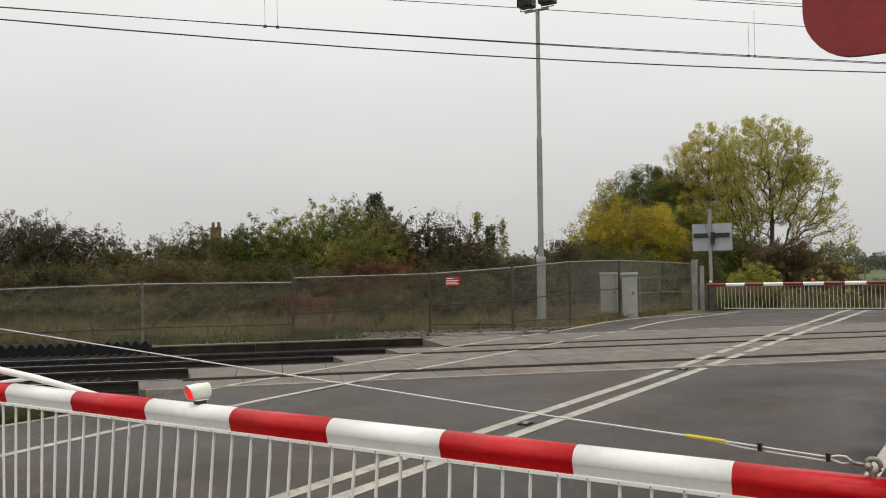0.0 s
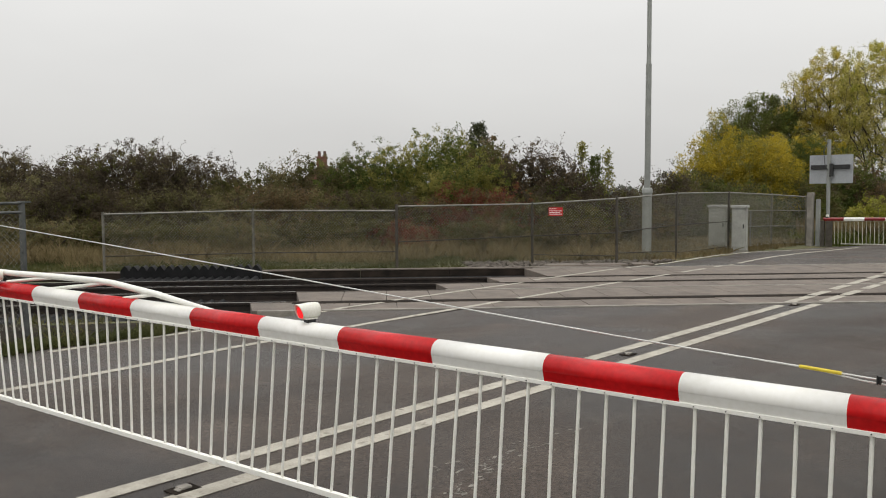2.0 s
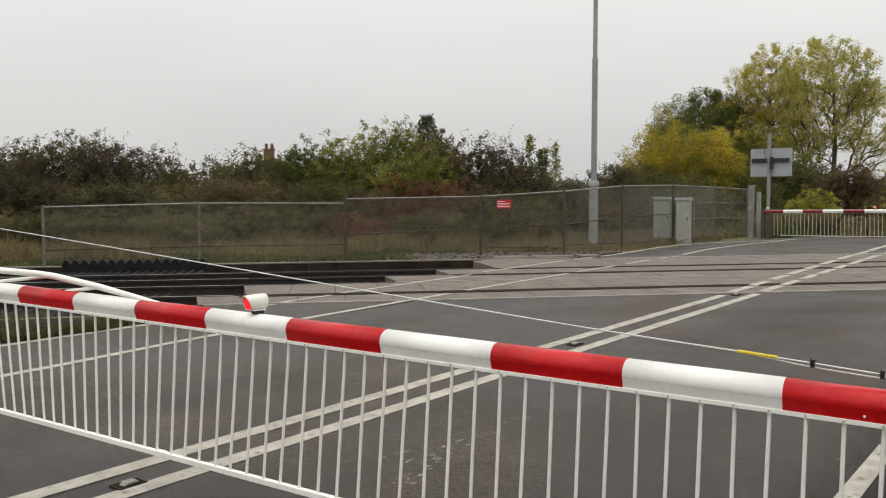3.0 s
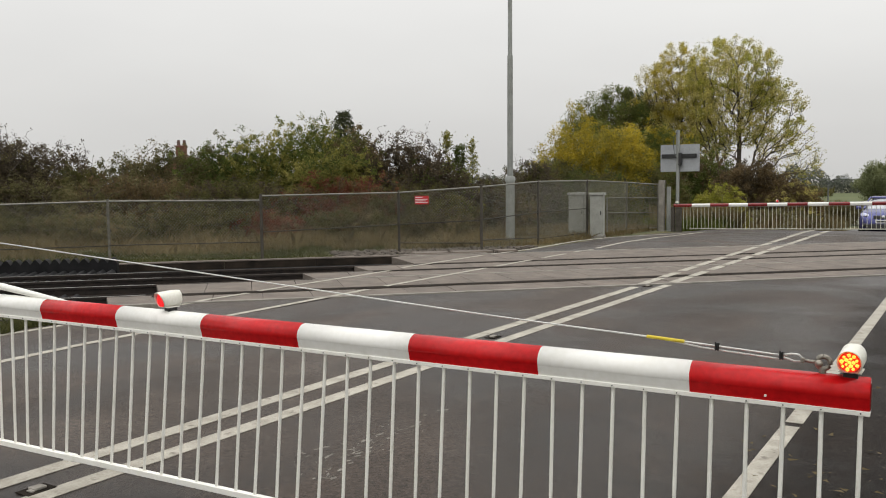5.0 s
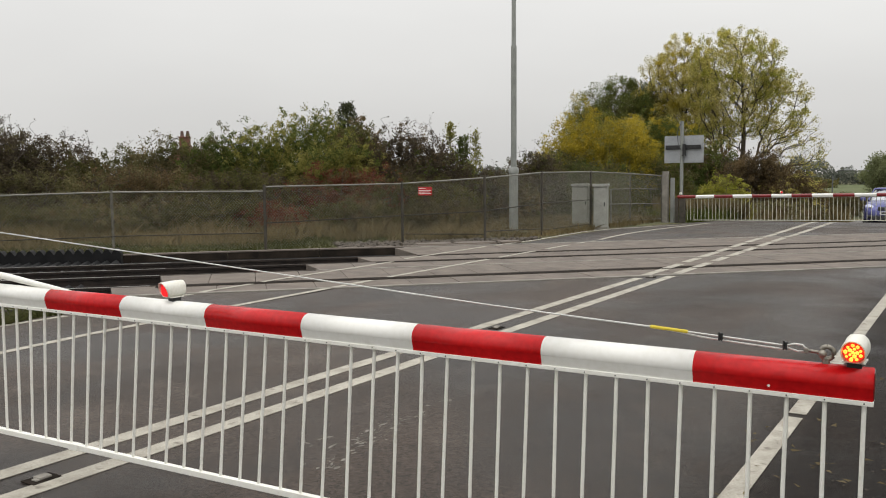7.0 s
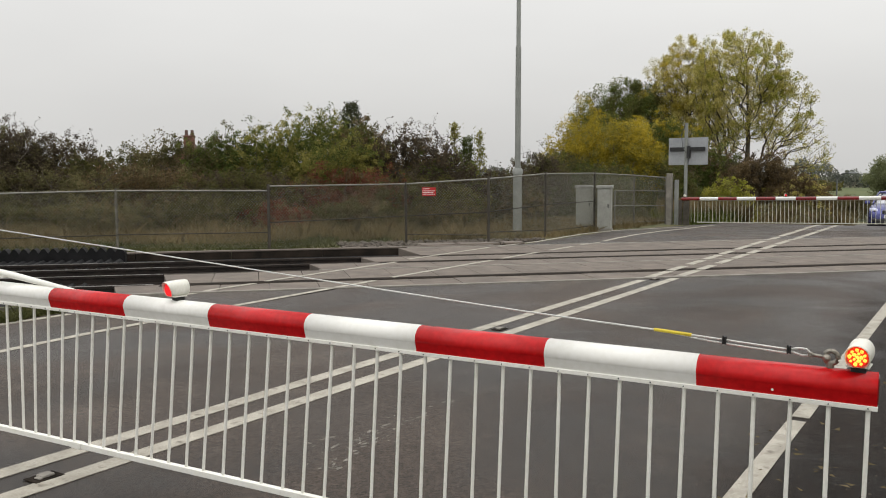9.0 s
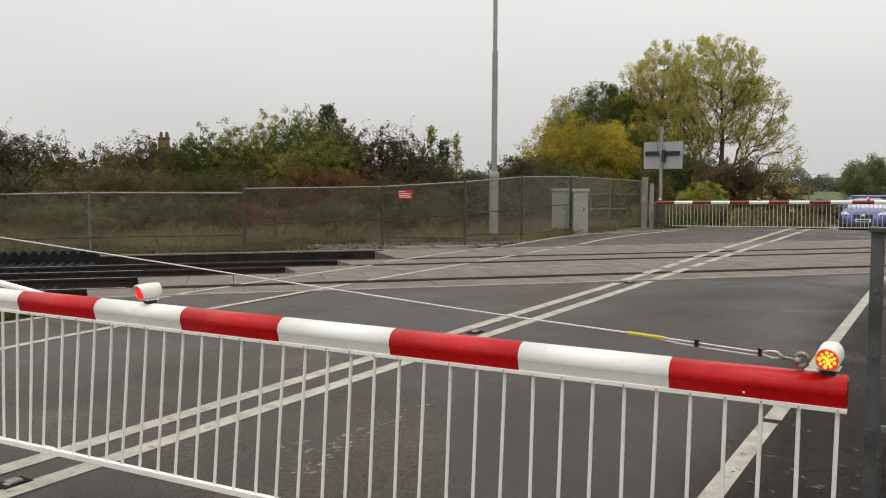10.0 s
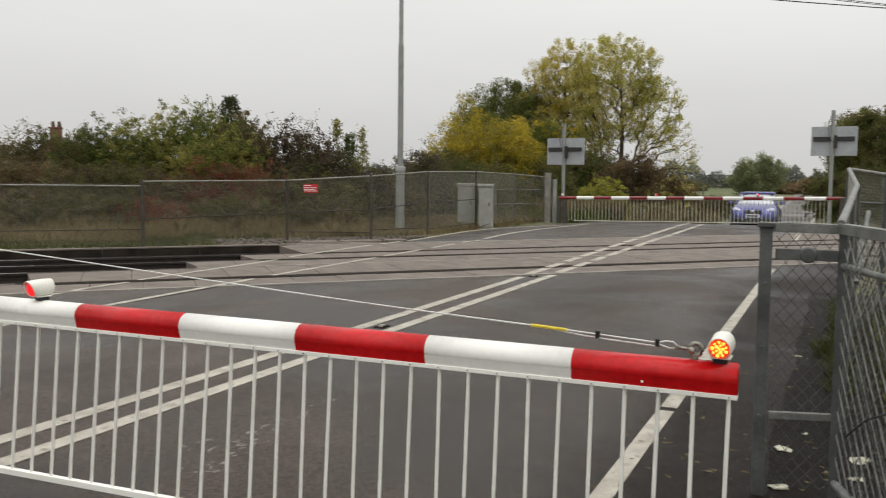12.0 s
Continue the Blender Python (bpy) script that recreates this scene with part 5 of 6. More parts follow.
def grow(rng, roots, tips, bias=0.3, bend=0.35):
    """A branching skeleton that reaches every tip: each joins the limb from which the way is shortest.
    Gives nodes, the parent of each node and the number of tips that it carries."""
    node, par, run, way = [np.array(r, float) for r in roots], [-1] * len(roots), [0.0] * len(roots), [np.array([0, 0, 1.0])] * len(roots)
    ends = []
    for tip in tips:
        have = np.array(node)
        gap = np.linalg.norm(have - tip, axis=1)
        k = int(np.argmin(gap + bias * np.array(run) + 0.7 * np.maximum(have[:, 2] - tip[2] + 0.15 * gap, 0)))
        d, p0 = gap[k], have[k]
        p1 = p0 + (way[k] * 0.6 + np.array([0, 0, 0.4])) * d * bend + rng.normal(size=3) * d * 0.07
        steps, last = int(min(max(d / 0.4, 2), 7)), k
        for f in np.linspace(0, 1, steps + 1)[1:]:
            q = (1 - f) ** 2 * p0 + 2 * f * (1 - f) * p1 + f * f * tip
            step = q - node[last]
            size = np.linalg.norm(step) + 1e-6
            node.append(q)
            par.append(last)
            run.append(run[last] + size)
            way.append(step / size)
            last = len(node) - 1
        ends.append(last)
    load = np.zeros(len(node))
    load[ends] = 1
    for k in range(len(node) - 1, -1, -1):
        if par[k] >= 0:
            load[par[k]] += load[k]
    return np.array(node), np.array(par), load


def limbs(name, node, par, load, r0, power, material, parent, sides=5):
    """The skeleton as tapered limbs, thicker where they carry more twigs."""
    rad = r0 * np.maximum(load, 1) ** power
    k = np.flatnonzero(par >= 0)
    a, b = node[par[k]], node[k]
    ra, rb = np.minimum(rad[par[k]], rad[k] * 1.25), rad[k]
    d = b - a
    d /= np.linalg.norm(d, axis=1, keepdims=True) + 1e-9
    u = np.cross(d, np.array([0.31, 0.82, 0.48]))
    u /= np.linalg.norm(u, axis=1, keepdims=True) + 1e-9
    w = np.cross(d, u)
    ang = np.arange(sides) * 2 * math.pi / sides
    turn = np.cos(ang)[None, :, None] * u[:, None] + np.sin(ang)[None, :, None] * w[:, None]
    v = np.concatenate([a[:, None] + turn * ra[:, None, None], b[:, None] + turn * rb[:, None, None]], axis=1)
    i = np.arange(sides)
    quad = np.stack([i, (i + 1) % sides, (i + 1) % sides + sides, i + sides], axis=1)
    f = (np.arange(len(k)) * 2 * sides)[:, None, None] + quad[None]
    return tagged(raw(name, v.reshape(-1, 3), f.reshape(-1, 4), material, parent, smooth=True), kind="stuff")


def in_blobs(rng, blobs, n, shell=0.0):
    """Points spread through ellipsoids (x, y, z, rx, ry, rz), towards their outside with shell near 1."""
    vol = np.array([b[3] * b[4] * b[5] for b in blobs])
    pick = rng.choice(len(blobs), n, p=vol / vol.sum())
    b = np.array([q[:6] for q in blobs])[pick]
    d = rng.normal(size=(n, 3))
    d /= np.linalg.norm(d, axis=1, keepdims=True)
    r = shell + (1 - shell) * rng.uniform(0, 1, (n, 1)) ** 0.45
    return b[:, :3] + d * r * b[:, 3:], pick


def bush(x, y, z, w, d, h, material, label, seed, count=9000, size=0.04, twiggy=0.3, second=None, lumps=7, name="bush", category="bush", group="", fill=1.0):
    """A shrub: a lumpy dome of fine leaves with bare twigs standing out of it."""
    rng = np.random.default_rng(seed)
    e = empty(name, pose(x, y, z, 0, 0, 32), label, category, group)
    top = h * (1.0 - 0.12 * twiggy)
    blobs = []
    for k in range(lumps):
        f = -0.85 + 1.7 * (k + rng.uniform(0.2, 0.8)) / lumps
        hh = top * (1.0 - 0.26 * f * f) * rng.uniform(0.84, 1.03)
        rr = rng.uniform(0.28, 0.42)
        blobs.append((f * w / 2, rng.uniform(-0.6, 0.6) * d / 2, hh * 0.56, rr * w * 0.6, rr * d * 0.8, hh * 0.44))
    low = (0, 0, h * 0.4, w * 0.52, d * 0.5, h * 0.42)
    crown("foliage", rng, blobs + [low], int(count * 0.78 * fill), size, material, e)
    if second:
        crown("mixed_foliage", rng, blobs + [low], int(count * 0.3 * fill), size, second, e)
    n = int(34 + 240 * twiggy * max(w / 3, 0.5))
    tips, _ = in_blobs(rng, blobs, n, 0.9)
    tips[:, 2] = np.maximum(tips[:, 2], h * 0.45)
    tips[:, :2] *= 1 + 0.05 * twiggy
    over = tips[:, 2] > h * 0.55
    tips[over, 2] += rng.uniform(0.0, 1.0, over.sum()) ** 1.6 * 0.12 * h * (0.35 + 0.65 * twiggy)
    roots = [(rng.uniform(-0.3, 0.3) * w, rng.uniform(-0.3, 0.3) * d, h * 0.12) for _ in range(7)]
    tips = tips[np.argsort(tips[:, 2] + rng.uniform(-0.6, 0.6, n))]
    node, par, load = grow(rng, roots, tips, 0.15, 0.16)
    limbs("branchwork", node, par, load, 0.0042, 0.38, M_TWIG, e, 4)
    ends = node[load == 1]
    m = int(len(ends) * (5 - 2.5 * twiggy))
    v = leaves(rng, ends[rng.integers(0, len(ends), m)], size, 0.05)
    raw("twig_leaves", v, np.arange(len(v)).reshape(-1, 3), material, e)
    return e


def tree(x, y, z, blobs, material, label, seed, tips=700, count=60000, size=0.055, clump=0.3, fork=2.0, twig=0.0075, sparse=(), second=None):
    """A tree whose limbs fan out from low forks to fill ellipsoid lobes; lobes named in sparse carry few leaves."""
    rng = np.random.default_rng(seed)
    e = empty("tree", pose(x, y, z), label, "tree")
    pts, lobe = in_blobs(rng, blobs, tips, 0.35)
    ok = pts[:, 2] > fork * 0.8
    pts, lobe = pts[ok], lobe[ok]
    # first the main limbs, far apart from one another, then the rest from the inside out
    first = [int(np.argmax(pts[:, 2]))]
    gap = np.linalg.norm(pts - pts[first[0]], axis=1)
    for _ in range(15):
        first.append(int(np.argmax(gap)))
        gap = np.minimum(gap, np.linalg.norm(pts - pts[first[-1]], axis=1))
    rest = [k for k in np.argsort(np.linalg.norm(pts - np.array([0, 0, fork]), axis=1) + rng.uniform(0, 1.5, len(pts))) if k not in first]
    order = np.array(first + rest)
    pts, lobe = pts[order], lobe[order]
    stems = 6
    roots = [(0.1 * math.cos(k * 2.4), 0.1 * math.sin(k * 2.4), -0.2) for k in range(stems)]
    roots += [((0.12 + 0.05 * k) * fork * 0.55 * math.cos(k * 2.4), (0.12 + 0.05 * k) * fork * 0.55 * math.sin(k * 2.4), fork * (0.8 + 0.08 * k)) for k in range(stems)]
    node, par, load = grow(rng, roots, pts, 0.42, 0.25)
    par[stems:2 * stems] = range(stems)
    load[:stems] += load[stems:2 * stems]
    limbs("limb", node, par, load, twig, 0.43, M_BARK, e)
    share = np.where(np.isin(lobe, list(sparse)), 0.4, 1.0) * rng.uniform(0.3, 1.6, len(pts)) ** 1.5
    pick = rng.choice(len(pts), count, p=share / share.sum())
    c = pts[pick] + in_ball(rng, count) * clump * rng.uniform(0.5, 1.3, len(pts))[pick][:, None]
    if second:
        half = rng.uniform(0, 1, len(pts))[pick] < 0.35
        v = leaves(rng, c[half], size, 0.04)
        raw("turning_leaves", v, np.arange(len(v)).reshape(-1, 3), second, e)
        c = c[~half]
    v = leaves(rng, c, size, 0.04)
    raw("crown", v, np.arange(len(v)).reshape(-1, 3), material, e)
    return e


THICKET = [
    (-35.2, 9.1, 4.2, 3.9, L_PURPLE, L_SAGE, 1.0),
    (-32.5, 10.8, 3.8, 3.9, L_PURPLE, L_MIXED, 1.0),
    (-30.1, 12.3, 3.4, 3.35, L_PURPLE, L_SAGE, 1.0),
    (-27.3, 13.0, 4.0, 3.75, L_PURPLE, L_HEDGE, 0.7),
    (-25.3, 14.1, 3.3, 3.4, L_PURPLE, L_MIXED, 1.0),
    (-24.1, 14.7, 1.6, 2.5, L_HEDGE, L_MIXED, 0.7),
    (-23.7, 16.2, 2.5, 2.9, L_HEDGE, L_SAGE, 1.0),
    (-22.3, 17.4, 3.2, 3.2, L_MIXED, L_HEDGE, 1.0),
    (-20.9, 18.0, 2.2, 3.35, L_GREEN, L_HEDGE, 0.3),
    (-19.6, 18.8, 2.5, 3.4, L_LIME, L_GREEN, 0.3),
    (-18.9, 20.5, 2.9, 4.0, L_GREEN, L_LIME, 0.25),
    (-17.6, 20.9, 1.8, 3.7, L_HEDGE, L_BROWN, 0.3),
    (-15.8, 21.1, 2.9, 3.5, L_PURPLE, L_BROWN, 1.0),
    (-17.0, 19.4, 2.2, 3.1, L_LIME, L_GREEN, 0.2),
    (-14.4, 21.1, 2.2, 2.7, L_PURPLE, L_GREEN, 0.8),
    (-13.6, 23.6, 2.2, 2.1, L_PURPLE, L_HEDGE, 0.8),
    (-16.2, 18.4, 3.2, 2.0, L_RED, L_BROWN, 0.4),
    (-18.8, 16.8, 3.3, 2.1, L_HEDGE, L_PURPLE, 0.3),
    (-21.5, 15.2, 3.5, 2.2, L_BROWN, L_SAGE, 0.5),
    (-24.3, 13.4, 3.9, 2.0, L_SAGE, L_PURPLE, 0.5),
    (-27.3, 11.6, 3.9, 2.3, L_PURPLE, L_HEDGE, 0.5),
    (-30.1, 9.8, 3.9, 2.5, L_SAGE, L_PURPLE, 0.6),
    (-32.7, 8.2, 3.9, 2.5, L_SAGE, L_MIXED, 0.5),
    (-14.3, 19.6, 2.8, 1.8, L_HEDGE, L_PURPLE, 0.3),
    (-13.5, 23.6, 2.3, 1.5, L_BROWN, L_HEDGE, 0.5),
    (-13.8, 27.1, 1.9, 2.8, L_PURPLE, L_HEDGE, 1.0),
]
BRAMBLES = [(-26.2, 9.4, 3.0, 1.2, L_SAGE), (-23.4, 11.0, 3.4, 1.15, L_HEDGE), (-20.8, 12.9, 3.2, 1.2, L_SAGE), (-18.7, 14.7, 3.0, 1.3, L_HEDGE), (-17.0, 15.9, 2.2, 1.1, L_RED), (-15.2, 17.4, 2.6, 1.15, L_HEDGE), (-13.2, 19.2, 2.2, 1.1, L_MIXED)]
FAR_BUSHES = [
    (-14.6, 31.4, 3.1, 4.1, L_HEDGE, L_GREEN, 0.8),
    (-13.7, 33.3, 4.3, 6.05, L_YELLOW, L_LIME, 0.1),
    (-13.2, 29.6, 4.6, 3.5, L_HEDGE, L_GREEN, 0.4),
    (-11.8, 34.2, 3.2, 3.7, L_HEDGE, L_GREEN, 0.3),
    (-13.3, 40.6, 3.6, 6.2, L_GREEN, L_YELLOW, 0.2),
    (-7.85, 31.4, 1.75, 2.7, L_SPRING, L_LIME, 0.6),
    (-8.6, 40.6, 3.4, 4.0, L_BROWN, L_PURPLE, 0.5),
    (-6.9, 40.4, 2.6, 2.9, L_BROWN, L_OLIVE, 0.7),
    (-11.3, 40.5, 3.9, 4.6, L_GREEN, L_BROWN, 0.3),
    (-7.8, 35.4, 3.9, 1.5, L_SAGE, L_BROWN, 0.4),
    (-8.7, 38.2, 2.4, 1.5, L_MIXED, L_SAGE, 0.6),
    (-6.7, 39.0, 2.2, 1.4, L_SAGE, L_BROWN, 0.6),
    (-7.0, 50.2, 2.6, 1.55, L_SAGE, L_MIXED, 0.6),
    (-5.3, 50.6, 2.0, 1.45, L_MIXED, L_SAGE, 0.6),
    (0.6, 45.6, 2.4, 3.2, L_HEDGE, L_GREEN, 0.3),
    (2.0, 42.0, 2.4, 3.4, L_HEDGE, L_GREEN, 0.3),
]


def build_plants():
    names = {L_BROWN.name: "brown russet", L_HEDGE.name: "dark green", L_MIXED.name: "faded olive brown", L_GREEN.name: "green", L_LIME.name: "yellow-green", L_SPRING.name: "bright lime", L_SAGE.name: "grey olive", L_RED.name: "red leaved", L_YELLOW.name: "golden yellow", L_OLIVE.name: "olive", L_PURPLE.name: "dark brown"}
    for k, (x, y, w, h, m, m2, twiggy) in enumerate(THICKET):
        bush(x, y, -0.05, w * 1.2, 2.8, h * 1.13, m, names[m.name] + " autumn shrub in the thicket behind the fence", 20 + k, int(12500 * w * h / 3), 0.037, twiggy, m2, 11, group="thicket shrubs", fill=1.0 - 0.12 * twiggy)
    for k, (x, y, w, h, m) in enumerate(BRAMBLES):
        bush(x, y, -0.05, w * 1.15, 1.3, h, m, names[m.name] + " low bramble at the foot of the thicket", 60 + k, int(9000 * w * h / 2), 0.032, 0.5, L_DRY, 9, group="brambles")
    for k, (x, y, w, h, m, m2, twiggy) in enumerate(FAR_BUSHES):
        bush(x, y, -0.86, w * 1.15, w * 0.9, h, m, names[m.name] + " autumn shrub behind the far side of the crossing", 80 + k, int(13000 * w * h / 3), 0.042, twiggy, m2, 11, group="far shrubs")
    # conifer tip and upright shrubs
    rng = np.random.default_rng(4)
    e = empty("conifer", pose(-18.55, 21.7, -0.16), "dark pointed conifer rising above the thicket", "tree")
    bm = bmesh.new()
    tube(bm, [(0, 0, 0), (0, 0, 2), (0, 0, 4.4)], [0.1, 0.07, 0.01], 8)
    part("trunk", bm, M_BARK, e)
    pts = []
    for z in np.arange(1.2, 4.45, 0.06):
        r = 0.2 + 0.42 * (4.5 - z)
        for a in rng.uniform(0, 6.28, 30):
            pts.append((r * math.cos(a) * rng.uniform(0.3, 1), r * math.sin(a) * rng.uniform(0.3, 1), z - 0.1 * rng.uniform()))
    v = leaves(rng, np.array(pts * 3), 0.05, 0.05)
    raw("crown", v, np.arange(len(v)).reshape(-1, 3), L_CONIFER, e)
    for x, y, h in ((-14.45, 22.0, 3.45), (-14.25, 22.3, 3.0), (-13.95, 22.2, 3.05), (-13.7, 22.4, 3.15)):
        e = empty("upright_shrub", pose(x, y, -0.05), "narrow upright yellow-green poplar shoot", "bush", "upright shrubs")
        zz = rng.uniform(0.1, 1, 90) ** 0.8
        r = 0.1 * (1.05 - zz ** 3) + 0.75 * (1 - zz) ** 2.4
        a = rng.uniform(0, 6.28, 90)
        tips = np.stack([r * np.cos(a), r * np.sin(a), zz * h + 0.12 * r], axis=1)
        node, par, load = grow(rng, [(0, 0, h * f) for f in (0.0, 0.2, 0.4, 0.6, 0.8, 0.95)], tips[np.argsort(tips[:, 2])], 0.0, 0.1)
        par[1:6] = range(5)
        load[:6] = (60, 50, 38, 25, 12, 4)
        limbs("stem", node, par, load, 0.0035, 0.5, M_BARK, e, 5)
        v = leaves(rng, tips[rng.integers(0, 90, 1500)], 0.042, 0.045 + 0.05 * rng.uniform(0, 1, (1500, 1)))
        raw("crown", v, np.arange(len(v)).reshape(-1, 3), L_LIME if h > 3.1 else L_GREEN, e)
    tree(-18.6, 48.9, -0.86, [(0, 0, 5.3, 2.5, 2.3, 3.1), (-1.6, 0, 4.9, 1.9, 1.7, 2.7), (1.5, 0, 5.4, 1.9, 1.8, 2.8)], L_GREEN, "dense dark green tree behind the yellow shrubs", 101, 480, 115000, 0.05, 0.52, 1.2, second=L_HEDGE)
    tree(-11.3, 47.5, -0.86, [(0.0, 0, 7.3, 2.7, 2.5, 3.35), (-0.9, 0, 8.6, 1.5, 1.5, 2.0), (1.0, 0.2, 8.2, 1.7, 1.6, 2.2), (2.4, 0, 6.0, 1.7, 1.6, 2.3), (3.2, 0, 3.9, 1.9, 1.6, 1.9), (-1.2, 0.4, 5.4, 1.5, 1.6, 2.0)], L_OLIVE, "tall thin-leaved yellow-green autumn tree with many bare stems", 112, 1500, 88000, 0.041, 0.25, 2.0, 0.0078, (4,), L_SPRING)
    tree(-15.0, 49.0, -0.86, [(0.2, 0, 8.4, 1.8, 1.7, 2.4), (-1.2, 0, 7.4, 1.5, 1.4, 2.1), (1.2, 0, 6.6, 1.6, 1.5, 2.6), (-0.4, 0, 5.0, 2.0, 1.8, 2.4)], L_OLIVE, "yellow-green autumn tree beside the road", 103, 900, 80000, 0.043, 0.28, 2.0, 0.008, (), L_YELLOW)
    tree(2.9, 51.0, -0.86, [(0, 0, 3.7, 2.9, 2.6, 2.7), (-1.1, 0, 4.4, 1.9, 1.7, 2.0), (1.5, 0, 4.2, 1.9, 1.7, 2.2)], L_HEDGE, "dark green roadside tree with a round crown", 104, 380, 80000, 0.06, 0.55, 1.0, second=L_GREEN)
    tree(2.2, 63.3, -0.86, [(0, 0, 2.9, 1.8, 1.6, 2.1)], L_GREEN, "smaller green tree beside the far road", 105, 160, 20000, 0.075, 0.5, 0.8)
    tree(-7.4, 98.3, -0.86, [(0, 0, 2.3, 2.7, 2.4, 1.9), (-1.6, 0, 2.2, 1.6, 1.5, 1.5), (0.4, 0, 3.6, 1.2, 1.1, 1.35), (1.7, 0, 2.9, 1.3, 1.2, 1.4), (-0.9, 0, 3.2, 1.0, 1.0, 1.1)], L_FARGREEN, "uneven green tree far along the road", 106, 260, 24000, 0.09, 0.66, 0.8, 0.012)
    rng = np.random.default_rng(6)
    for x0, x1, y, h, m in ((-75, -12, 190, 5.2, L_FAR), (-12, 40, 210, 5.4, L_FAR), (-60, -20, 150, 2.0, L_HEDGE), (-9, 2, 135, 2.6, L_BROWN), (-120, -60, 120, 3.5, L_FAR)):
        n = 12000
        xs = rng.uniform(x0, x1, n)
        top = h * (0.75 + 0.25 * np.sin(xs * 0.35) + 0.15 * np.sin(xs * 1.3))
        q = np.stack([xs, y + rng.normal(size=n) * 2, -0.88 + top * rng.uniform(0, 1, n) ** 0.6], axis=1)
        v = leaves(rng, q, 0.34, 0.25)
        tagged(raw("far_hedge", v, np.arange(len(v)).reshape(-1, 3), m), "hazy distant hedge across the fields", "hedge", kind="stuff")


def blades(name, rng, pts, h, lean, width, material, label):
    n = len(pts)
    hh = h * rng.uniform(0.45, 1.2, (n, 1))
    a = rng.uniform(0, 6.28, n)
    side = np.stack([np.cos(a), np.sin(a), np.zeros(n)], axis=1) * width
    tilt = np.concatenate([rng.normal(size=(n, 2)) * lean, np.ones((n, 1))], axis=1) * hh
    mid = pts + tilt * 0.55
    tip = pts + tilt + np.concatenate([rng.normal(size=(n, 2)) * lean * 0.5 * hh, -0.08 * hh], axis=1)
    v = np.stack([pts - side, pts + side, mid + side * 0.8, tip, mid - side * 0.8], axis=1).reshape(-1, 3)
    return tagged(raw(name, v, np.arange(len(v)).reshape(-1, 5), material), label, "grass", kind="stuff")


def scatter(rng, n, s0, s1, n0, n1, keep):
    s, m = rng.uniform(s0, s1, n), rng.uniform(n0, n1, n)
    x, y = s * U.x + m * N.x, s * U.y + m * N.y
    k = keep(x, y, s, m)
    x, y = x[k], y[k]
    return np.stack([x, y, np.full(len(x), -0.06)], axis=1)


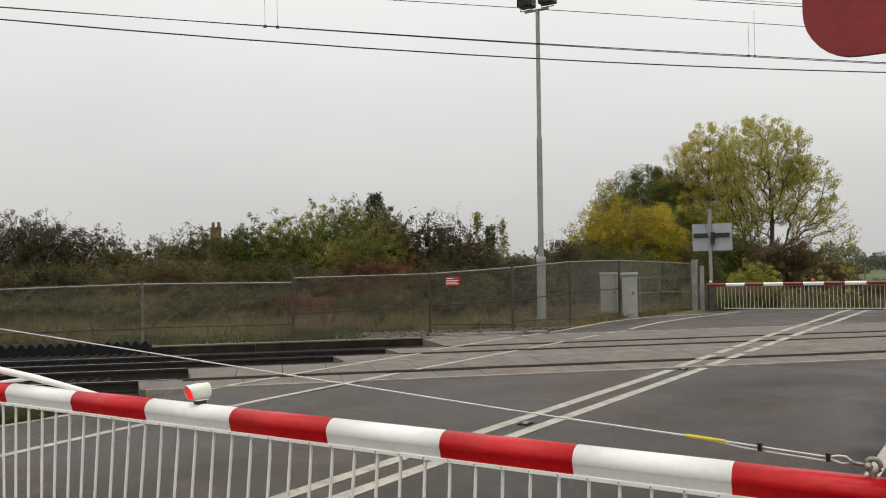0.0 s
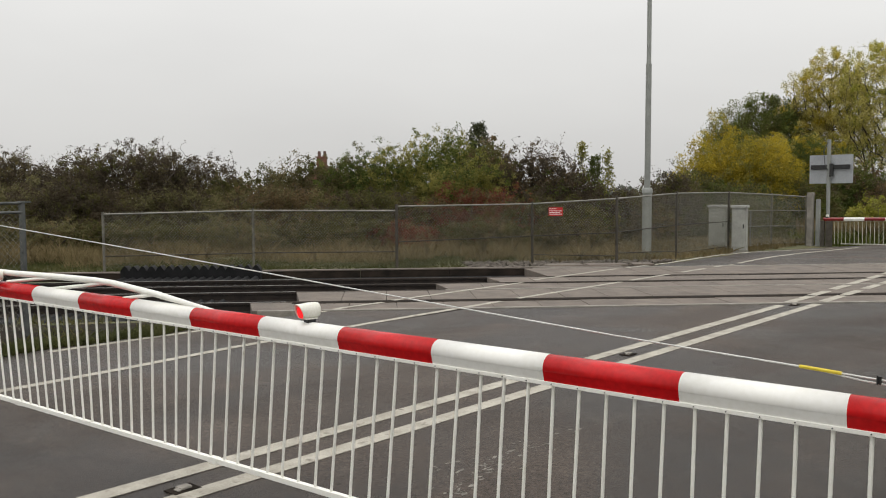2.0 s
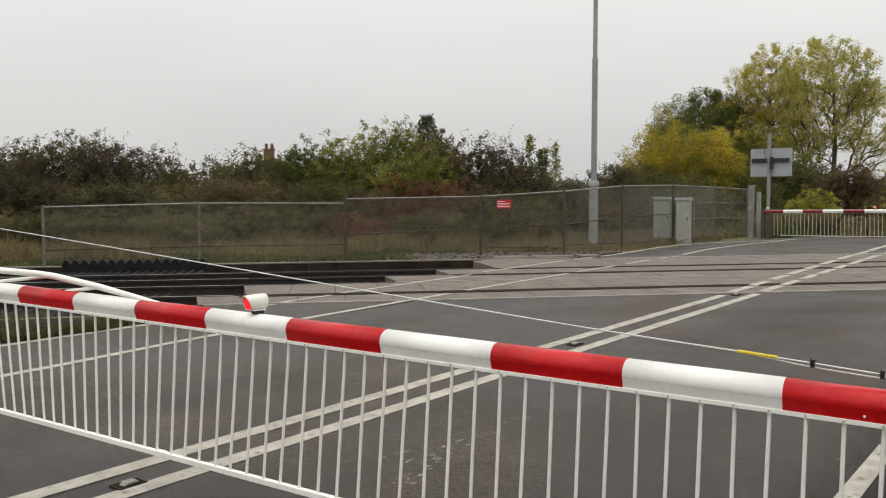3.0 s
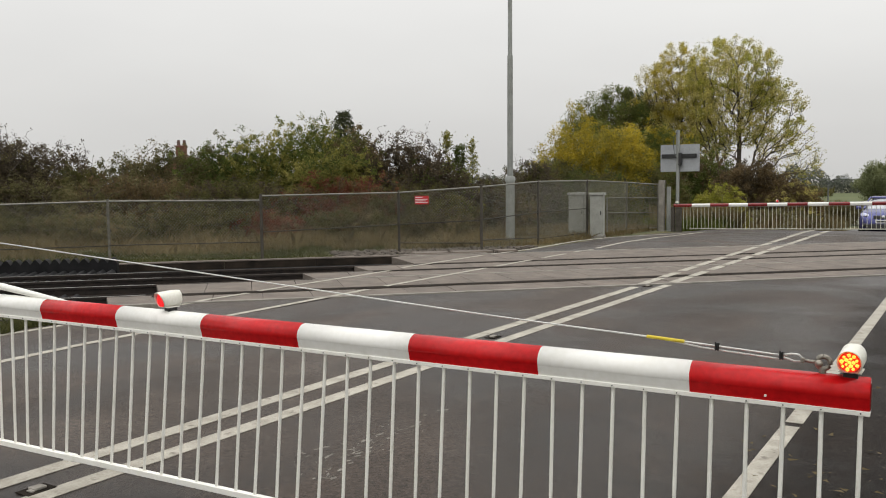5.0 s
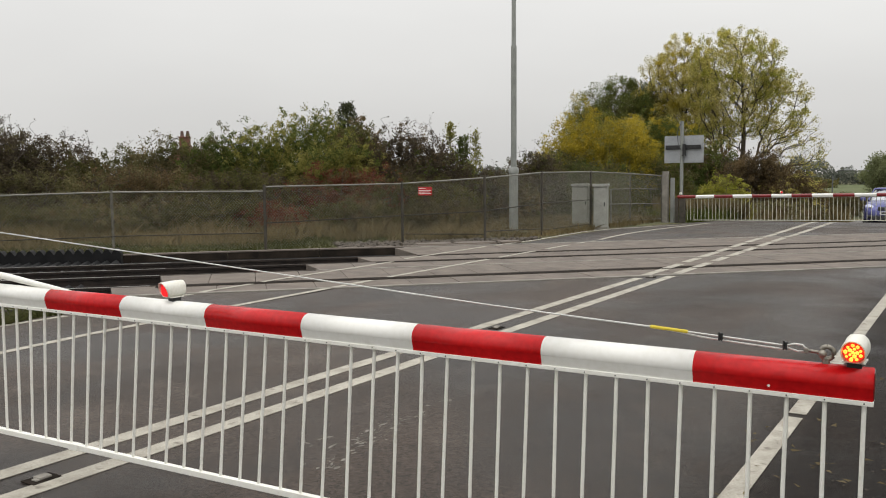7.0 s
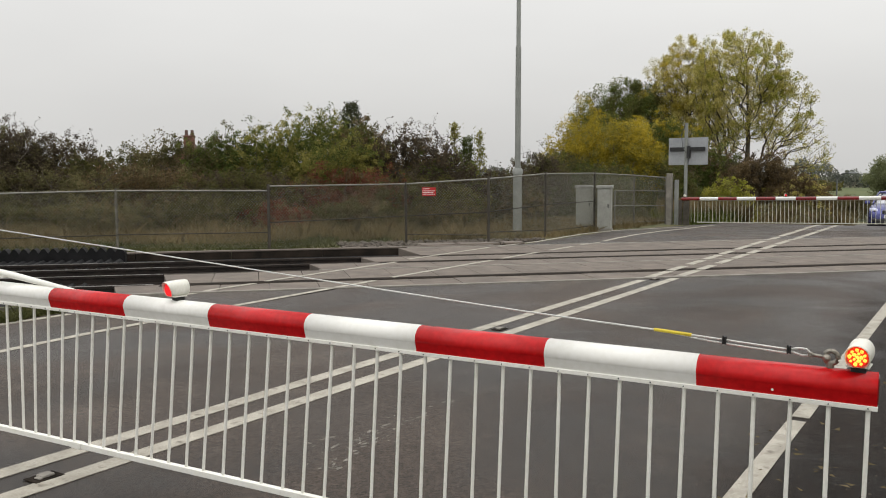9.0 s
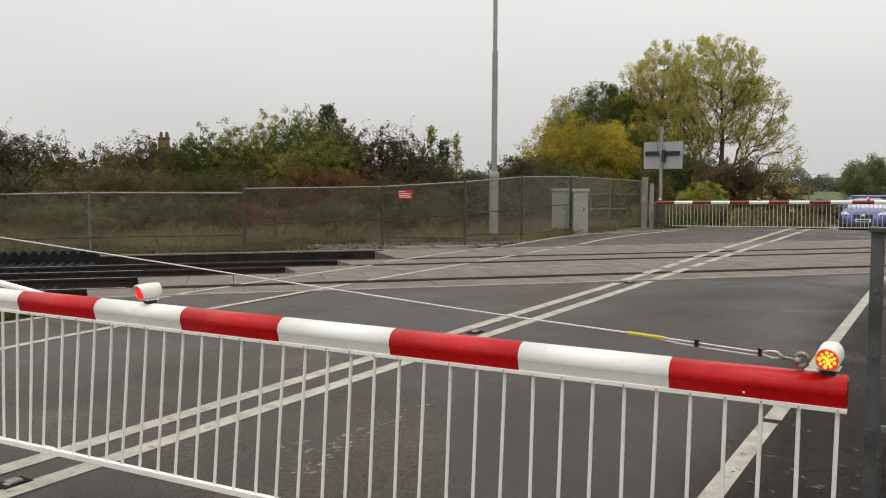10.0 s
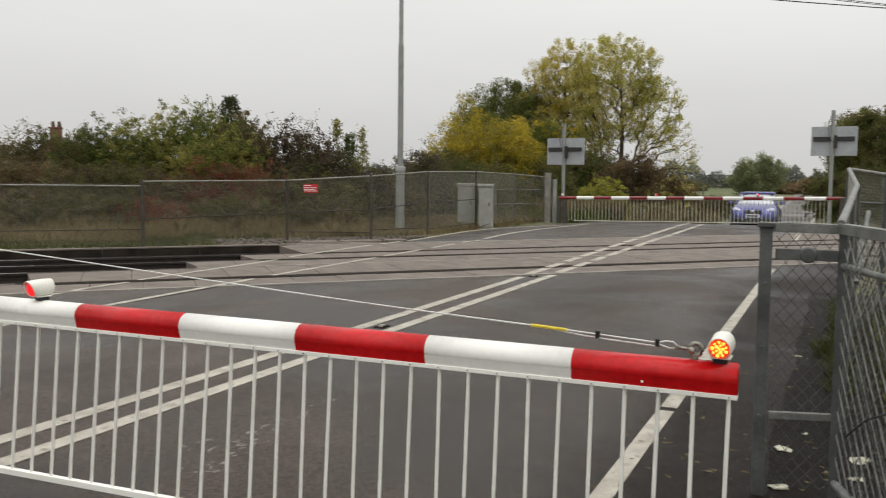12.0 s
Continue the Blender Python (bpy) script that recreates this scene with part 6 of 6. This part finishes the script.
def build_grass():
    rng = np.random.default_rng(9)
    clump = lambda x, y: np.array([noise.noise(Vector((a * 0.7, b * 0.7, 3.0))) for a, b in zip(x, y)])
    p = scatter(rng, 60000, -26, 14, 18.6, 25, lambda x, y, s, m: (x < -10.2) & (np.hypot(x + 10.7, y - 19.3) > 0.75) & (clump(x, y) + 0.1 * (m - 20.5) > -0.1))
    p2 = scatter(rng, 22000, -26, 12, 19.6, 23.5, lambda x, y, s, m: (x < -11) & (clump(x, y) > 0.08))
    blades("dry_grass", rng, p2, 0.62, 0.35, 0.008, L_DRY, "tall brown seeded grass at the foot of the thicket")
    blades("dry_grass", rng, p, 0.36, 0.4, 0.006, L_DRY, "tall dry straw-coloured grass behind the fence")
    p = scatter(rng, 42000, -26, 6, 17.1, 21.0, lambda x, y, s, m: (x < -9.9) & ((s < 0.4) | (m > 18.9)))
    blades("grass", rng, p, 0.16, 0.5, 0.006, L_GRASS, "short green grass along the fence")
    p = scatter(rng, 16000, -18, -4.1, 5.0, 9.6, lambda x, y, s, m: (x < -8.7) & (clump(x * 2, y * 2) > 0.0))
    blades("grass", rng, p, 0.16, 0.7, 0.006, L_HEDGE, "sparse rough grass on the dark soil between road and track")
    y = rng.uniform(-3.5, 3.4, 5200)
    x = -8.56 - 0.5 * rng.uniform(0, 1, 5200) ** 1.6 + 0.05 * np.sin(y * 3.1) + 0.04 * np.sin(y * 7.7)
    q = np.stack([x, y, np.full(5200, 0.0)], axis=1)[clump(x * 2, y * 2) > -0.25]
    blades("grass", rng, q, 0.11, 0.7, 0.006, L_GRASS, "ragged green grass edge along the road")
    x, y = rng.uniform(-13.5, -8.75, 14000), rng.uniform(15.5, 28, 14000)
    k = (x < np.interp(y, [15.5, 19, 22, 25.5, 28], [-9.6, -9.1, -8.95, -8.4, -8.2])) & (x > -13) & ((x * N.x + y * N.y > 18.8) | (x * U.x + y * U.y > 7.4)) & (np.hypot(x + 10.7, y - 19.3) > 0.75)
    q = np.stack([x[k], y[k], np.full(k.sum(), -0.05)], axis=1)
    blades("dry_grass", rng, q, 0.24, 0.5, 0.007, L_DRY, "withered grass round the equipment cabinet and mast")
    n = 9000
    x, y = rng.uniform(-9.5, 0, n), rng.uniform(27.5, 31, n)
    k = x < -6.75
    q = np.stack([x[k], y[k], np.array([road_z(b) - 0.1 for b in y[k]])], axis=1)
    blades("grass", rng, q, 0.6, 0.3, 0.01, L_GREEN, "long pale green grass on the far verge")
    x, y = rng.uniform(-30, -4.2, 34000), rng.uniform(28.5, 40, 34000)
    k = x < np.interp(y, [28, 32, 48], [-6.85, -6.8, -4.0])
    x, y = x[k], y[k]
    q = np.stack([x, y, np.array([road_z(b) - 0.1 for b in y])], axis=1)
    blades("grass", rng, q, 0.62, 0.35, 0.012, L_SAGE, "pale long grass behind the far barrier")
    x, y = np.concatenate([rng.uniform(-9.4, -6.7, 5000), rng.uniform(-9.5, -4.4, 9000)]), np.concatenate([rng.uniform(28.2, 30.6, 5000), rng.uniform(33.0, 44.0, 9000)])
    k = (x < np.interp(y, [28, 32, 48], [-6.85, -6.7, -4.0])) & (clump(x, y) > -0.2)
    q = np.stack([x[k], y[k], np.array([road_z(b) - 0.1 for b in y[k]])], axis=1)
    blades("dry_grass", rng, q, 1.0, 0.3, 0.014, L_DRY, "tall straw-coloured grass on the verge behind the far barrier")
    x, y = np.concatenate([rng.uniform(0.78, 1.0, 900), rng.uniform(0.8, 1.0, 600)]), np.concatenate([rng.uniform(4.0, 9.5, 900), rng.uniform(5.0, 9.0, 600)])
    q = np.stack([x, y, np.full(1500, 0.0)], axis=1)
    blades("weed", rng, q, 0.09, 0.8, 0.006, L_GRASS, "low weeds along the foot of the fence")
    q = np.stack([rng.normal(size=260) * 0.035 + 0.76, rng.normal(size=260) * 0.1 + 5.6, np.full(260, 0.0)], axis=1)
    blades("weed", rng, q, 0.15, 0.4, 0.006, L_GRASS, "small green weed tuft at the foot of the fence")
    x, y = rng.uniform(1.2, 2.6, 6000), rng.uniform(1.0, 8.0, 6000)
    q = np.stack([x, y, np.full(6000, 0.0)], axis=1)
    blades("weed", rng, q, 0.2, 0.7, 0.008, L_HEDGE, "dark tangled weeds behind the fence")
    # fallen leaves and stones on the verge
    n = 260
    x, y = np.concatenate([rng.uniform(0.05, 2.2, 200), rng.uniform(-0.4, 0.9, 60)]), np.concatenate([rng.uniform(1.6, 7.5, 200), rng.uniform(-1, 3, 60)])
    c = np.stack([x, y, np.full(n, 0.012)], axis=1)
    v = leaves(rng, c, 0.03, 0.0).reshape(-1, 3, 3)
    v[:, :, 2] = 0.006 + (v[:, :, 2] - 0.012) * 0.25 + 0.008
    raw_ob = raw("leaf_litter", v.reshape(-1, 3), np.arange(n * 3).reshape(-1, 3), L_DRY)
    tagged(raw_ob, "scattered dead leaves on the verge", "leaf litter", kind="stuff")


def build_litter():
    """Crumpled paper and loose grit on the verge."""
    rng = np.random.default_rng(31)
    for x, y, r in ((0.588, 2.43, 0.05), (0.6, 1.75, 0.045), (0.69, 2.83, 0.018), (0.545, 5.35, 0.03), (1.0, 2.4, 0.06), (0.97, 2.05, 0.04)):
        e = empty("crumpled_paper", pose(x, y, 0.006, 0, 0, float(rng.uniform(0, 360))), "dirty pale crumpled scrap of paper on the verge", "litter", "paper scraps")
        bm = bmesh.new()
        bmesh.ops.create_icosphere(bm, subdivisions=2, radius=r)
        for v in bm.verts:
            f = 1 + 0.55 * noise.noise(v.co * 1.6 / r + Vector((x * 9, y * 9, 0)))
            v.co = Vector((v.co.x * f * 1.2, v.co.y * f * 0.8, max(v.co.z, -0.2 * r) * 0.28 * f + 0.06 * r))
        part("scrap", bm, M_PAPER, e)
    n = 900
    x, y = np.concatenate([rng.normal(size=500) * 0.16 + 0.35, rng.uniform(-0.9, 1.3, 400)]), rng.uniform(0.2, 9.0, n)
    size = 0.0025 + 0.006 * rng.uniform(0, 1, n) ** 3
    corner = np.array([(1, 0, 0), (0, 1, 0), (-1, 0, 0), (0, -1, 0), (0, 0, 0.8)]) * rng.uniform(0.6, 1.3, (n, 5, 1))
    v = np.stack([x, y, np.full(n, 0.005)], axis=1)[:, None] + corner * size[:, None, None]
    tri = np.array([(0, 1, 4), (1, 2, 4), (2, 3, 4), (3, 0, 4)])
    f = (np.arange(n) * 5)[:, None, None] + tri[None]
    tagged(raw("grit", v.reshape(-1, 3), f.reshape(-1, 3), M_STONE), "loose grit along the road edge", "grit", kind="stuff")


def build_house():
    """Old brick house whose chimney shows over the thicket."""
    e = empty("house", pose(-36.75, 30.6, -0.06, 0, 0, 40), "old brick house with a twin-pot chimney behind the thicket", "house")
    bm = bmesh.new()
    box(bm, (-1.7, -1.5, 0), (1.7, 6, 2.2), 0.02)
    g = [bm.verts.new(p) for p in ((-1.7, -1.5, 2.2), (1.7, -1.5, 2.2), (0, -1.5, 3.5), (-1.7, 6, 2.2), (1.7, 6, 2.2), (0, 6, 3.5))]
    bm.faces.new((g[0], g[1], g[2]))
    bm.faces.new((g[5], g[4], g[3]))
    part("wall", bm, M_BRICK, e)
    bm = bmesh.new()
    vs = [bm.verts.new(p) for p in ((-1.85, -1.6, 2.1), (0, -1.6, 3.56), (1.85, -1.6, 2.1), (-1.85, 6.1, 2.1), (0, 6.1, 3.56), (1.85, 6.1, 2.1))]
    bm.faces.new((vs[0], vs[1], vs[4], vs[3]))
    bm.faces.new((vs[1], vs[2], vs[5], vs[4]))
    bmesh.ops.solidify(bm, geom=bm.faces[:], thickness=0.08)
    roof = part("roof", bm, M_ROOF, e)
    bm = bmesh.new()
    box(bm, (-0.27, -1.3, 3.0), (0.27, -0.86, 3.93), 0.02)
    box(bm, (-0.3, -1.34, 3.93), (0.3, -0.82, 4.0), 0.02)
    part("chimney", bm, M_BRICK, roof)
    for x in (-0.15, 0.15):
        bm = bmesh.new()
        tube(bm, [(x, -1, 4.0), (x, -1, 4.3)], [0.1, 0.075], 10)
        part("chimney_pot", bm, M_ROOF, roof)


def build_far_lamp():
    e = empty("street_lamp", pose(-12.7, 94.9, -0.88), "slim grey street lamp far along the road", "lamp post")
    bm = bmesh.new()
    tube(bm, [(0, 0, 0), (0, 0, 2.2), (0.4, 0, 2.6), (1.2, 0, 2.75)], 0.07, 8)
    part("column", bm, M_GALV, e)
    bm = bmesh.new()
    box(bm, (1.1, -0.12, 2.68), (1.8, 0.12, 2.84), 0.03)
    part("lantern", bm, M_BOARD, e)


build_plants()
build_grass()
build_litter()
build_house()
build_far_lamp()


def motions():
    """Nothing but the camera moves: the waiting car stands still."""
    walk(bpy.data.objects["car"], [(0.0, bpy.data.objects["car"].matrix_basis.copy()), (12.0, bpy.data.objects["car"].matrix_basis.copy())])


motions()
